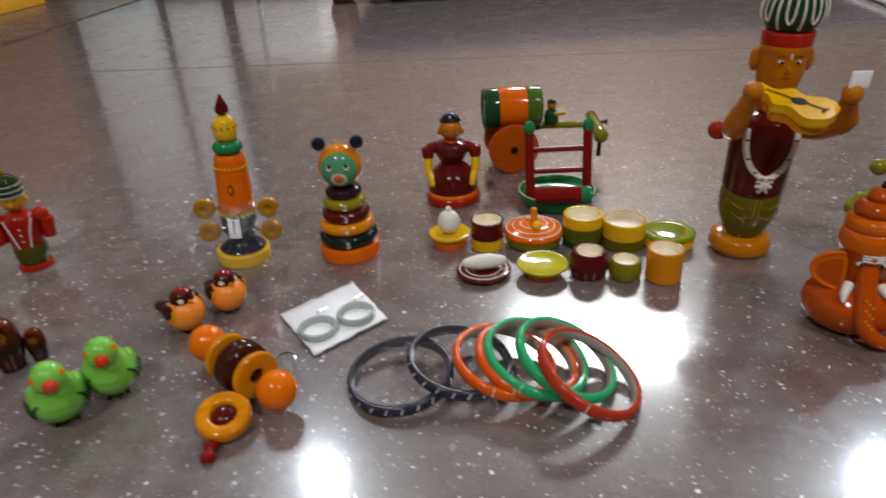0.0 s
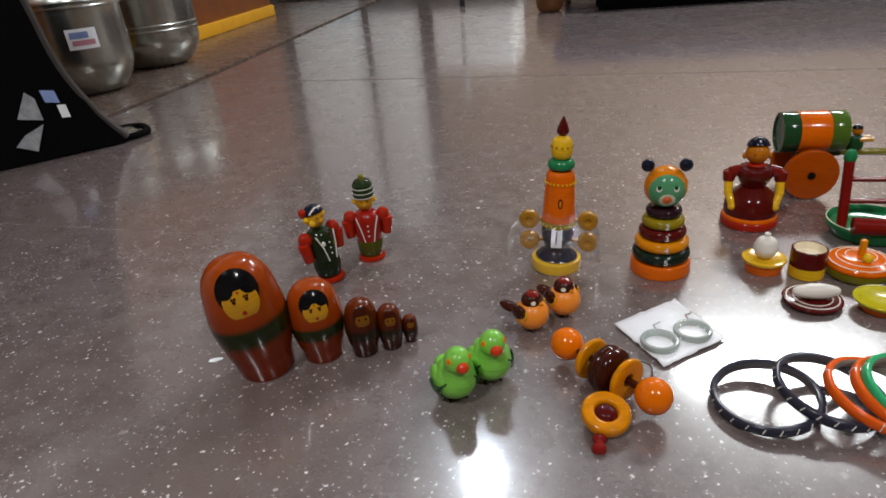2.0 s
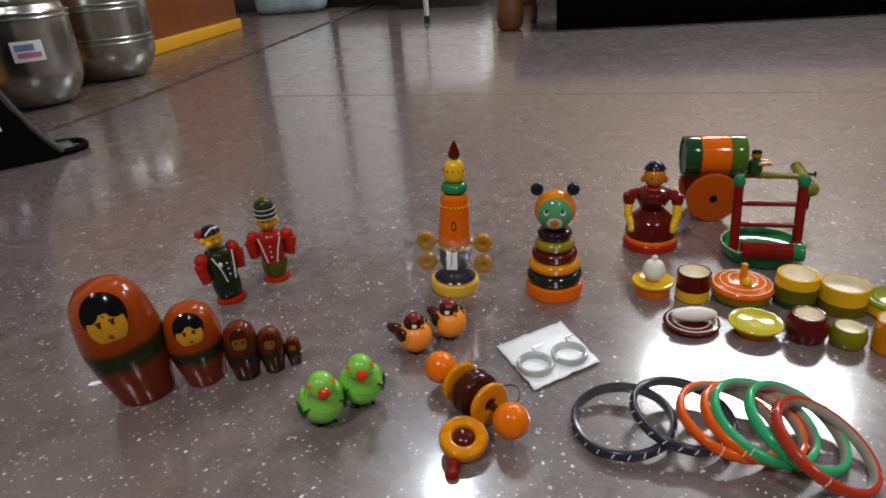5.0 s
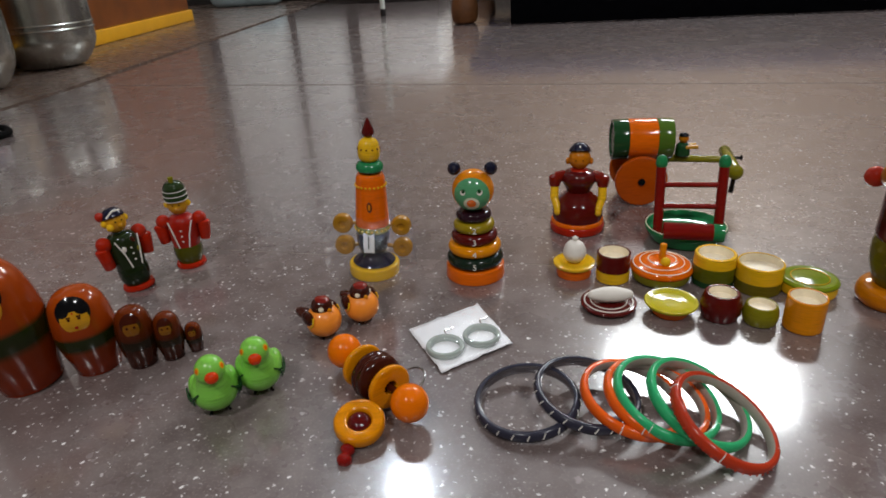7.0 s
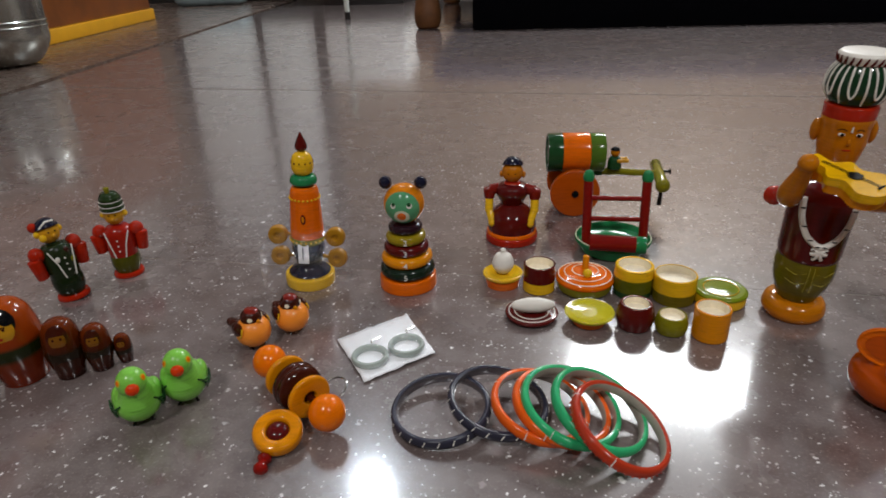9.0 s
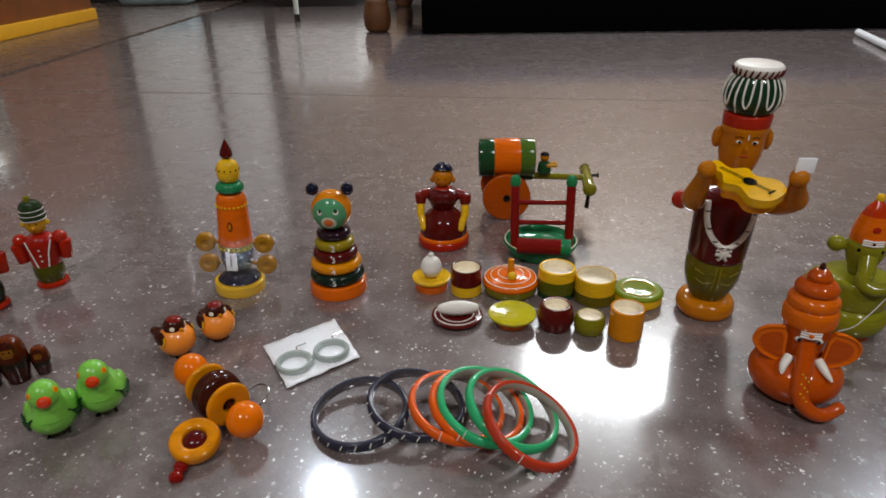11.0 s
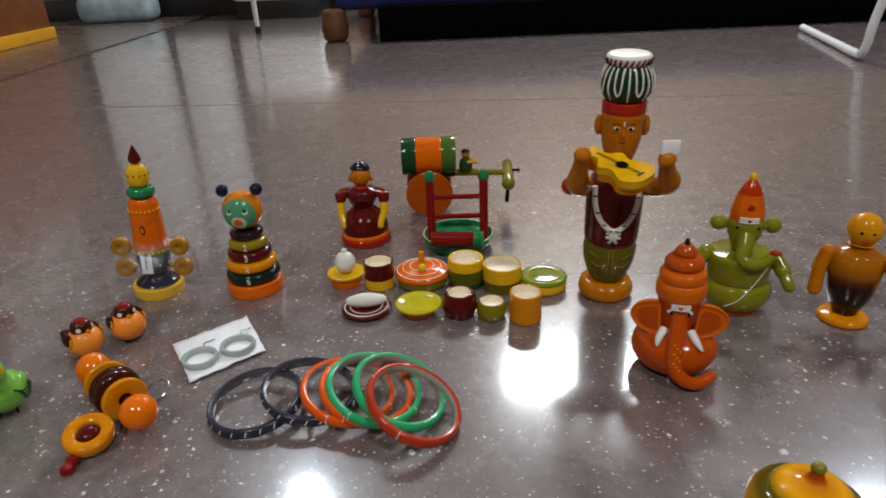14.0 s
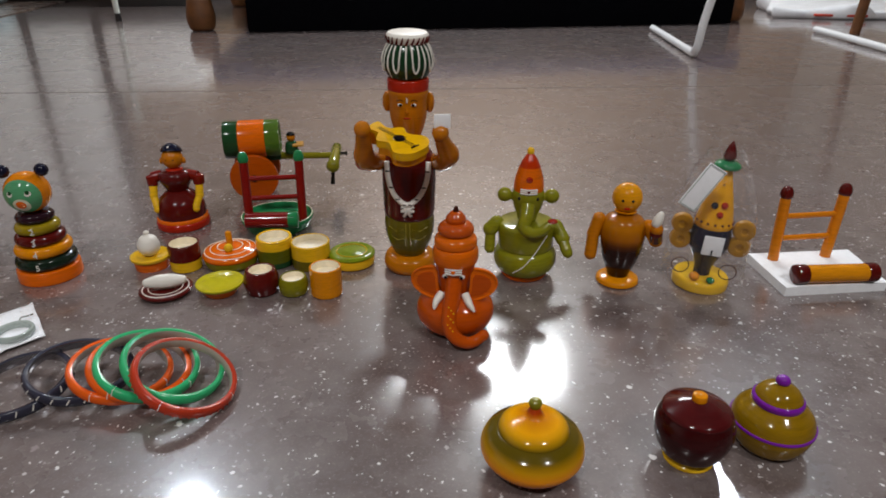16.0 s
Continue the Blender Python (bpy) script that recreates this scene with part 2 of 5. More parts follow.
class Mesh:
    def __init__(self):
        self.bm, self.mats = bmesh.new(), []

    def slot(self, mat):
        if mat not in self.mats:
            self.mats.append(mat)
        return self.mats.index(mat)

    def lathe(self, prof, mat, m=None, seg=32, squash=1.0):
        m = m or Matrix()
        k, rings = self.slot(mat), []
        for r, z in prof:
            if r < (0.02 if seg > 0 and max(q[0] for q in prof) > 1 else 1e-5):
                rings.append([self.bm.verts.new(m @ Vector((0, 0, z)))])
            else:
                rings.append([self.bm.verts.new(m @ Vector((r * math.cos(2 * math.pi * i / seg), squash * r * math.sin(2 * math.pi * i / seg), z)))
                              for i in range(seg)])
        for a, b in zip(rings, rings[1:]):
            for i in range(seg):
                j = (i + 1) % seg
                if len(a) == 1 and len(b) == 1:
                    continue
                if len(a) == 1:
                    f = (a[0], b[j], b[i])
                elif len(b) == 1:
                    f = (a[i], a[j], b[0])
                else:
                    f = (a[i], a[j], b[j], b[i])
                self.bm.faces.new(f).material_index = k
        return self

    def ball(self, c, r, mat, seg=20, m=None):
        rx, ry, rz = r if isinstance(r, tuple) else (r, r, r)
        n = max(8, seg // 2)
        prof = [(math.sin(math.pi * i / n), -math.cos(math.pi * i / n)) for i in range(n + 1)]
        return self.lathe(prof, mat, Matrix.Translation(c) @ (m or Matrix()) @ Matrix.Diagonal((rx, ry, rz, 1)), seg)

    def cap(self, c, r, mat, face, start, end, lift=1.02, seg=24, m=None):
        """A painted zone of a ball, from polar angle start to end round the way it faces."""
        rx, ry, rz = r if isinstance(r, tuple) else (r, r, r)
        q = Vector(face).to_track_quat("Z", "Y").to_matrix().to_4x4()
        prof = [(math.sin(radians(start + (end - start) * i / 8)), math.cos(radians(start + (end - start) * i / 8))) for i in range(9)]
        prof = prof[::-1]
        return self.lathe(prof, mat, Matrix.Translation(c) @ Matrix.Diagonal((rx * lift, ry * lift, rz * lift, 1)) @ q, seg)

    def tube(self, pts, rad, mat, seg=12, closed=False):
        k = self.slot(mat)
        P = [Vector(p) for p in pts]
        R = rad if isinstance(rad, (list, tuple)) else [rad] * len(P)
        n, up, rings = len(P), None, []
        for i, p in enumerate(P):
            a, b = (P[i - 1], P[(i + 1) % n]) if closed else (P[max(0, i - 1)], P[min(n - 1, i + 1)])
            t = (b - a).normalized()
            if up is None:
                up = t.cross(Vector((0.31, 0.2, 0.93)))
                if up.length < 0.05:
                    up = t.cross(Vector((1, 0, 0)))
            up = (up - t * up.dot(t)).normalized()
            s = t.cross(up)
            rings.append([self.bm.verts.new(p + R[i] * (math.cos(2 * math.pi * j / seg) * up + math.sin(2 * math.pi * j / seg) * s)) for j in range(seg)])
        for a, b in zip(rings, rings[1:] + rings[:1] if closed else rings[1:]):
            for j in range(seg):
                self.bm.faces.new((a[j], a[(j + 1) % seg], b[(j + 1) % seg], b[j])).material_index = k
        if not closed:
            for ring, turn in ((rings[0], True), (rings[-1], False)):
                self.bm.faces.new(ring[::-1] if turn else ring).material_index = k
        return self

    def plate(self, outline, thick, mat, m=None, ease=0.0):
        k, m = self.slot(mat), m or Matrix()
        lo = [self.bm.verts.new(m @ Vector((x, y, 0))) for x, y in outline]
        hi = [self.bm.verts.new(m @ Vector((x, y, thick))) for x, y in outline]
        n = len(outline)
        faces = [self.bm.faces.new(lo[::-1]), self.bm.faces.new(hi)]
        faces += [self.bm.faces.new((lo[i], lo[(i + 1) % n], hi[(i + 1) % n], hi[i])) for i in range(n)]
        for f in faces:
            f.material_index = k
        return self

    def box(self, c, s, mat, ease=0.0, m=None):
        k = self.slot(mat)
        part_bm = bmesh.new()
        bmesh.ops.create_cube(part_bm, size=1, matrix=Matrix.Diagonal((*s, 1)))
        if ease:
            bmesh.ops.bevel(part_bm, geom=part_bm.edges[:], offset=ease, segments=3, affect="EDGES", profile=0.5)
        t = Matrix.Translation(c) @ (m or Matrix())
        vs = {v: self.bm.verts.new(t @ v.co) for v in part_bm.verts}
        for f in part_bm.faces:
            self.bm.faces.new([vs[v] for v in f.verts]).material_index = k
        part_bm.free()
        return self

    def made(self, name, scale=0.001, angle=38, wobble=0.0):
        if wobble:
            for v in self.bm.verts:
                v.co += wobble * noise.noise_vector(v.co * 0.035)
        bmesh.ops.recalc_face_normals(self.bm, faces=self.bm.faces[:])
        me = bpy.data.meshes.new(name)
        self.bm.transform(Matrix.Scale(scale, 4))
        self.bm.to_mesh(me)
        self.bm.free()
        for mat in self.mats:
            me.materials.append(mat)
        me.shade_smooth()
        me.set_sharp_from_angle(angle=radians(angle))
        return me


def thing(name, at, turn, label, category, group="", mesh=None, tip=(0, 0), scale=0.001):
    ob = new(name, mesh.made(name, scale) if mesh else None)
    ob.matrix_world = pose(*at, tip[0], tip[1], turn)
    return tagged(ob, label, category, group)


def part(name, mesh, parent, label="", scale=0.001, m=None):
    ob = new(name, mesh.made(name, scale))
    ob.parent = parent
    if m is not None:
        ob.matrix_local = m
    if label:
        tagged(ob, label)
    return ob


def structure(name, mesh, scale=1.0):
    return tagged(new(name, mesh.made(name, scale, 30)), kind="structure")


# ---------------------------------------------------------------- the room
STONE, STONE_EDGE = floor_stone("polished_stone"), floor_stone("polished_stone_border", (0.72, 0.62, 0.5), 0.2, 0.2)
GROUT = plain("dark_grout", "17110f", 0.6)
GROUT.node_tree.nodes["Principled BSDF"].inputs["Specular IOR Level"].default_value = 0.1
PAINT = plain("wall_paint", "e6ded4", 0.7, vary=0.9, scale=3)
WHITE_PAINT = plain("white_paint", "f2f0ec", 0.5, vary=0.95, scale=4)
TAN = plain("tan_wall_paint", "85776a", 0.7, vary=0.9, scale=3)
SKIRT = plain("dark_skirting", "1d1a1a", 0.35)

m = Mesh()
m.box((0.4, 1.4, -0.06), (7.6, 9.0, 0.1), GROUT)
structure("floor_bed", m)
# slabs on the bed; thin joints between them
JL = ((-1.213, -3.0), (-1.365, 1.62), (-1.75, 5.2))
for name, pts, mat in (
        ("floor", ((JL[0][0] + 0.03, -3.0), (4.1, -3.0), (4.1, 0.431), (-1.307, 0.664), (-1.286, 0.0)), STONE),
        ("floor_mid", ((-1.307, 0.6656), (4.1, 0.4326), (4.1, 1.1935), (-0.65, 1.5965), (JL[1][0] + 0.031, 1.6505)), STONE),
        ("floor_far", ((JL[1][0] + 0.031, 1.6645), (-0.65, 1.6105), (4.1, 1.2075), (4.1, 5.2), (JL[2][0] + 0.045, 5.2)), STONE),
        ("floor_border", ((-3.3, -3.0), (JL[0][0], -3.0), (-1.315, 0.0), JL[1], JL[2], (-3.3, 5.2)), STONE_EDGE)):
    structure(name, Mesh().plate(pts, 0.01, mat, Matrix.Translation((0, 0, -0.01))))

structure("floor_joint", Mesh().plate([(-1.3, 1.648), (-0.65, 1.592), (4.1, 1.190), (4.1, 1.212), (-0.65, 1.615), (-1.3, 1.670)], 0.0052, plain("pale_grout", "7c716a", 0.25), Matrix.Translation((0, 0, -0.0056))))
structure("floor_joint_near", Mesh().plate([(-1.31, 0.660), (4.1, 0.427), (4.1, 0.4366), (-1.31, 0.6696)], 0.005, plain("pale_filler", "857a72", 0.3), Matrix.Translation((0, 0, -0.0052))))
structure("wall_north", Mesh().box((0.4, 5.1, 1.4), (7.6, 0.2, 2.8), plain("brown_wall_paint", "8e7660", 0.7, vary=0.88, scale=3)))
structure("wall_south", Mesh().box((0.4, -3.0, 1.4), (7.6, 0.2, 2.8), TAN))
structure("wall_west", Mesh().box((-3.3, 1.05, 1.4), (0.2, 7.9, 2.8), PAINT))
structure("wall_east", Mesh().box((4.1, 1.05, 1.4), (0.2, 7.9, 2.8), TAN))
structure("ceiling", Mesh().box((0.4, 1.05, 2.86), (7.8, 8.3, 0.12), plain("ceiling_paint", "b9b3ab", 0.7, vary=0.9, scale=3)))
structure("baseboard", Mesh().box((0.4, 4.985, 0.075), (7.4, 0.03, 0.15), SKIRT, 0.004))
m = Mesh()
m.box((-2.36, 4.965, 1.11), (0.62, 0.06, 1.9), WHITE_PAINT, 0.006)
m.box((-1.785, 4.965, 1.11), (0.42, 0.06, 1.9), WHITE_PAINT, 0.006)
structure("door_1", m)
JAMB = plain("dark_wood_jamb", "33231a", 0.5, vary=0.7, scale=14)
m = Mesh()
for x, w in ((-2.71, 0.06), (-2.02, 0.035), (-1.525, 0.09)):
    m.box((x, 4.955, 1.10), (w, 0.08, 1.9), JAMB, 0.004)
structure("trim", m)

# wooden counter with a yellow plinth
WOOD = plain("counter_wood", "7e4416", 0.4, vary=0.7, scale=9)
PLINTH = plain("yellow_paint", "d79a10", 0.45, vary=0.9, scale=12)
counter = thing("wooden_counter", (-1.945, 2.50, 0), 7.8, "orange-brown wooden counter with a yellow painted plinth", "counter")
part("body", Mesh().box((-0.31, -0.25, 0.49), (0.60, 2.80, 0.86), WOOD, 0.006), counter, scale=1.0)
part("plinth", Mesh().box((-0.305, -0.25, 0.0305), (0.62, 2.82, 0.06), PLINTH, 0.005), counter, "yellow painted plinth", scale=1.0)

cab = thing("white_cabinet", (-1.035, 4.62, 0), 0, "low white cabinet standing against the far wall", "cabinet")
part("body", Mesh().box((0, 0, 0.31), (0.58, 0.5, 0.40), WHITE_PAINT, 0.04), cab, scale=1.0)
part("plinth", Mesh().box((0, 0, 0.06), (0.54, 0.46, 0.12), SKIRT, 0.004), cab, scale=1.0)

# blue covered divan on wooden blocks
BLUE = plain("blue_cloth", "18225c", 0.9, vary=0.7, scale=30, relief=0.003)
# gloss-free black for the frame and for the shade beneath the divan
SHADE_BLACK = plain("shade_black", "0a0a0d", 0.9)
SHADE_BLACK.node_tree.nodes["Principled BSDF"].inputs["Specular IOR Level"].default_value = 0.0
BLOCK = plain("raw_wood_block", "6a3e14", 0.6, vary=0.65, scale=25)
divan = thing("divan", (0.845, 2.95, 0), 1.8, "low divan with a dark blue cloth on round wooden feet", "divan")
part("frame", Mesh().box((0.06, 0.80, 0.165), (2.5, 1.36, 0.05), SHADE_BLACK, 0.01), divan, scale=1.0)
# no real board: a black box added as the shade under the divan
part("base", Mesh().box((0.08, 0.64, 0.071), (2.22, 1.46, 0.14), SHADE_BLACK, 0.004), divan, "black box standing in for the shade under the divan", scale=1.0)
m = Mesh().box((0.06, 0.76, 0.18), (2.56, 1.52, 0.10), BLUE, 0.03)
bmesh.ops.subdivide_edges(m.bm, edges=[e for e in m.bm.edges if e.calc_length() > 0.2], cuts=9, use_grid_fill=True)
for v in m.bm.verts:
    v.co.y += 0.02 * noise.noise(Vector((v.co.x * 7, v.co.y * 5, 2.0)))
    v.co.z += 0.014 * noise.noise(Vector((v.co.x * 3, v.co.y * 3, 6.0)))
part("cloth", m, divan, "dark blue cloth cover with a loose hem", scale=1.0)
for x in (-1.235, 1.255):
    for y in (0.03, 1.4):
        part("leg", Mesh().lathe(smooth([(0, 0), (0.042, 0.002), (0.056, 0.022), (0.060, 0.06), (0.054, 0.10), (0.044, 0.132), (0, 0.134)], 4), BLOCK, pose(x, y, 0.0), 24), divan, "rounded raw wooden foot", scale=1.0)
thing("red_cloth_roll", (1.93, 3.10, 0.045), -8, "folded red cloth lying on the floor under the divan", "cloth",
      mesh=Mesh().box((0, 0, 0), (0.34, 0.2, 0.09), plain("red_cloth", "6a100e", 0.9, relief=0.002), 0.03), scale=1.0)

# tubular chair legs, a thin leg, a wooden pole, a plastic bag
TUBE_WHITE = plain("white_enamel", "dfe0e2", 0.25, vary=0.95)
chair = thing("tubular_chair", (1.6, 2.2, 0), 0, "chair frame of bent white enamelled steel tube", "chair")
for dx, dy in ((0, 0), (0.655, -0.15)):
    pts = [(-0.07 + dx, 0.45 + dy, 0.014), (-0.17 + dx, 0.08 + dy, 0.014), (-0.262 + dx, -0.26 + dy, 0.014), (-0.275 + dx, -0.305 + dy, 0.022), (-0.278 + dx, -0.325 + dy, 0.05),
           (-0.272 + dx, -0.328 + dy, 0.12), (-0.24 + dx, -0.325 + dy, 0.26), (-0.20 + dx, -0.32 + dy, 0.42)]
    part("runner", Mesh().tube(smooth(pts, 5), 0.0125, TUBE_WHITE, 14), chair, scale=1.0)
part("seat_bar", Mesh().tube([(-0.2, -0.32, 0.42), (0.455, -0.47, 0.42)], 0.0125, TUBE_WHITE, 12), chair, scale=1.0)

stand = thing("floor_stand", (-0.89, 3.43, 0), 0, "thin pale plastic stand leg with a dark ferrule", "stand")
LEG = plain("pale_plastic", "c9ccc4", 0.25)
part("leg", Mesh().tube([(0, 0, 0.035), (-0.006, 0, 0.5)], [0.013, 0.018], LEG, 12), stand, scale=1.0)
part("ferrule", Mesh().tube([(0, 0, 0.0), (0, 0, 0.036)], [0.016, 0.0145], SKIRT, 12), stand, scale=1.0)

pole = thing("wooden_pole", (2.32, 2.44, 0), 0, "upright brown wooden pole standing on the floor", "pole",
             mesh=Mesh().tube([(0, 0, 0), (0.02, 0.0, 0.3), (0.05, 0, 0.9)], 0.02, BLOCK, 10), scale=1.0)
BAGWHITE = plain("white_polythene", "d8d8da", 0.35, vary=0.85, scale=8)
m = Mesh()
m.box((0, 0, 0.03), (0.9, 0.62, 0.06), BAGWHITE, 0.02)
bmesh.ops.subdivide_edges(m.bm, edges=[e for e in m.bm.edges if e.calc_length() > 0.1], cuts=7, use_grid_fill=True)
for v in m.bm.verts:
    v.co.z = max(0.001, v.co.z + 0.05 * noise.noise(v.co * 6) * (v.co.z > 0.03))
    v.co.xy += Vector((noise.noise(v.co * 5), noise.noise(v.co * 5 + Vector((7, 1, 0))))) * 0.07
bag = thing("plastic_bag", (2.98, 3.25, 0), -22, "crumpled white plastic bag with red print on the floor", "bag")
part("sheet", m, bag, scale=1.0)
part("print", Mesh().box((-0.18, -0.30, 0.02), (0.24, 0.10, 0.012), plain("red_print", "b03018", 0.5), 0.004), bag, "red printed bar", scale=1.0)
m = Mesh()
m.box((0, 0, 0.09), (0.5, 0.3, 0.18), plain("pale_cloth", "9fb0b4", 0.85, vary=0.6, scale=9, relief=0.004), 0.06)
thing("folded_cloth", (-2.25, 4.72, 0), 10, "bundle of pale grey-blue cloth by the wall", "cloth", mesh=m, scale=1.0)

# steel vessels and the black case on the border of the floor


def steel_pot(at, r, h, label, sticker):
    ob = thing("steel_pot", at, 0, label, "pot", "steel pots")
    prof = smooth([(0, 0.0), (r * 0.5, 0.002), (r * 0.72, 0.014), (r * 0.96, 0.07), (r, 0.13), (r * 0.99, h * 0.72), (r * 0.93, h * 0.82)], 5)
    part("body", Mesh().lathe(prof, STEEL, seg=48), ob, scale=1.0)
    part("neck", Mesh().lathe(smooth([(r * 0.93, h * 0.82), (r * 0.80, h * 0.87), (r * 0.82, h * 0.92), (r * 0.97, h * 0.98), (r * 0.95, h), (0, h)], 4), STEEL, seg=48), ob, scale=1.0)
    for z in (0.30, 0.34, 0.56, 0.60) if not sticker else (0.72, 0.76):
        part("rib", Mesh().tube([((r + 0.001) * math.cos(a * math.pi / 24), (r + 0.001) * math.sin(a * math.pi / 24), h * z) for a in range(48)], 0.004, STEEL, 8, True), ob, scale=1.0)
    if sticker:
        s = Mesh()
        for w0, w1, z0, z1, mat in ((-0.28, 0.28, 0.40, 0.56, PAPER), (-0.22, 0.12, 0.485, 0.535, plain("sticker_blue", "8496cc", 0.5)), (-0.20, 0.22, 0.43, 0.47, plain("sticker_red", "cc8898", 0.5))):
            k = s.slot(mat)
            rr = r * 1.004 + (0.0 if mat is PAPER else 0.001)
            cols = [[s.bm.verts.new((rr * math.sin(a + 0.85), -rr * math.cos(a + 0.85), h * z)) for z in (z0, z1)] for a in [w0 + (w1 - w0) * i / 8 for i in range(9)]]
            for a, b in zip(cols, cols[1:]):
                s.bm.faces.new((a[0], b[0], b[1], a[1])).material_index = k
        part("sticker", s, ob, "white sticker with blue and red bars", scale=1.0)
    return ob


steel_pot((-1.655, 1.60, 0), 0.14, 0.34, "round stainless steel water pot with a paper sticker", True)
steel_pot((-1.735, 2.04, 0), 0.158, 0.42, "round stainless steel water pot with raised ribs", False)

CASE = plain("black_case", "050506", 0.9, vary=0.7, scale=20)
CASE.node_tree.nodes["Principled BSDF"].inputs["Specular IOR Level"].default_value = 0.1
case = thing("black_case", (-1.10, 1.055, 0), 50, "black fabric case with pale patches standing on the floor", "case")
m = Mesh()
m.plate([(-0.62, 0.003), (0, 0.003), (-0.04, 0.07), (-0.08, 0.17), (-0.10, 0.30), (-0.15, 0.62), (-0.62, 0.62)], 0.22, CASE, pose(0, 0.22, 0, 90, 0, 0))
part("body", m, case, scale=1.0)
part("rim", Mesh().tube(smooth([(0.004, 0.01, 0.012), (-0.037, 0.008, 0.072), (-0.077, 0.006, 0.17), (-0.097, 0.006, 0.30), (-0.148, 0.006, 0.62)], 4), 0.008, plain("grey_rim", "3c3836", 0.4), 8), case, "grey edge strip", scale=1.0)
TORN = plain("torn_paper", "a4a6aa", 0.8, vary=0.6, scale=60)
for pts, mat in (([(-0.228, 0.084), (-0.187, 0.074), (-0.189, 0.116), (-0.202, 0.130)], TORN), ([(-0.246, 0.034), (-0.214, 0.018), (-0.190, 0.066), (-0.226, 0.052)], TORN),
                 ([(-0.174, 0.106), (-0.15, 0.10), (-0.153, 0.124), (-0.177, 0.129)], plain("pale_blue", "8fa6d8", 0.5)), ([(-0.155, 0.072), (-0.14, 0.07), (-0.142, 0.095), (-0.157, 0.097)], PAPER)):
    part("patch", Mesh().plate(pts, 0.003, mat, pose(0.055, -0.0005, 0.005, 90, 0, 0)), case, "pale patch", scale=1.0)
part("foot", Mesh().box((0.0, 0.07, 0.007), (0.07, 0.08, 0.012), STEEL, 0.005), case, "steel foot", scale=1.0)
part("foot_loop", Mesh().tube(smooth([(-0.05, 0.02, 0.008), (0.02, 0.018, 0.008), (0.052, 0.04, 0.008), (0.052, 0.10, 0.008), (0.02, 0.12, 0.008), (-0.05, 0.118, 0.008)], 4), 0.007, CASE, 8), case, "black wire loop", scale=1.0)


# ---------------------------------------------------------------- toys: dolls (one mesh each)
def arm(m, pts, radii, mats):
    for a, b, r, mat in zip(pts, pts[1:], radii, mats):
        m.tube([a, b], r, mat, 12)
        m.ball(a, r * 1.02, mat, 12), m.ball(b, r * 1.02, mat, 12)


def eyes(m, c, r, gap, up, size=1.2, mat=BLACK, deep=0.94):
    for s in (-1, 1):
        v = Vector((s * gap, -1, up)).normalized()
        m.ball(Vector(c) + v * r * deep, size, mat, 8)


# tall musician with a drum on its head and a guitar
m = Mesh()
UN = pose(0, 0, 0, 0, 0, 9)


def un(*p):
    return UN @ Vector(p)


m.lathe(smooth([(0, 0), (20, 0), (26, 4), (27, 10), (24, 17), (15, 20), (0, 20.5)]), SKIN)
m.lathe(smooth([(15, 18), (19, 25), (24, 40), (25.5, 54), (24.5, 64)]), lacquer("lac_trouser_olive", "665c10"))
m.lathe(rounded([(24.6, 64), (25.6, 66), (26.5, 100), (26, 122), (21, 131), (9, 133), (9, 142)], 2), MAROON)
m.lathe(smooth([(0, 139), (8, 140), (13.5, 150), (17.6, 166), (18, 180), (17.8, 193), (0, 195)]), SKIN)
m.lathe(rounded([(17.8, 189), (19.2, 190), (19.4, 200), (16.4, 201.5), (0, 201.5)], 1.2), RED)
m.lathe(smooth([(14, 200), (18.6, 203), (22.8, 212), (22.4, 222), (17.6, 231), (14, 233)]), lacquer("lac_drum", "14341e"))
m.lathe(rounded([(14, 230.5), (17.5, 232), (19.4, 238), (17.4, 240.5), (0, 240.5)], 0.8), WHITE)
for i in range(24):
    a = i * math.pi / 12
    if i % 3 == 0:
        m.tube([(r * math.cos(a), r * math.sin(a), z) for r, z in smooth([(18.4, 203.5), (22.9, 212), (22.6, 221), (17.2, 231.5)], 3)], 0.85, WHITE, 6)
        loop = [(17.2, 231.5, 0.16), (20.8, 226.5, 0.14), (22.7, 219, 0.13), (23.0, 212.5, 0.10), (22.2, 208.5, 0.0), (23.0, 212.5, -0.10), (22.7, 219, -0.13), (20.8, 226.5, -0.14), (17.2, 231.5, -0.16)]
        mid = a + math.pi / 8
        m.tube(smooth([(r * math.cos(mid + d), r * math.sin(mid + d), z) for r, z, d in loop], 3), 0.85, WHITE, 6)
    m.tube([(17.6 * math.cos(a), 17.6 * math.sin(a), 232.2), (18.9 * math.cos(a + 0.07), 18.9 * math.sin(a + 0.07), 235), (19.4 * math.cos(a + 0.12), 19.4 * math.sin(a + 0.12), 238)], [1.2, 1.0, 0.5], MAROON, 6)
for s in (-1, 1):
    m.ball((s * 20, 2, 177), (4.4, 4.6, 9.6), SKIN, 14)
    m.ball((s * 6.0, -16.8, 179.5), (2.7, 1.2, 1.5), WHITE, 10)
    m.ball((s * 5.8, -17.8, 179.5), (1.4, 0.8, 1.4), BLACK, 8)
    m.tube(smooth([(s * 3.4, -17.9, 183), (s * 6, -17.2, 184.2), (s * 9.4, -15.6, 182.6)], 3), 0.5, BROWN, 5)
m.ball((0, -18.2, 173.5), (1.7, 1.6, 3.2), SKIN, 10)
m.tube([(0, -18.2, 189), (0.2, -18.5, 182)], 0.7, WHITE, 6)
m.ball((0, -16.9, 167), (4.0, 1.2, 1.1), RED, 10)
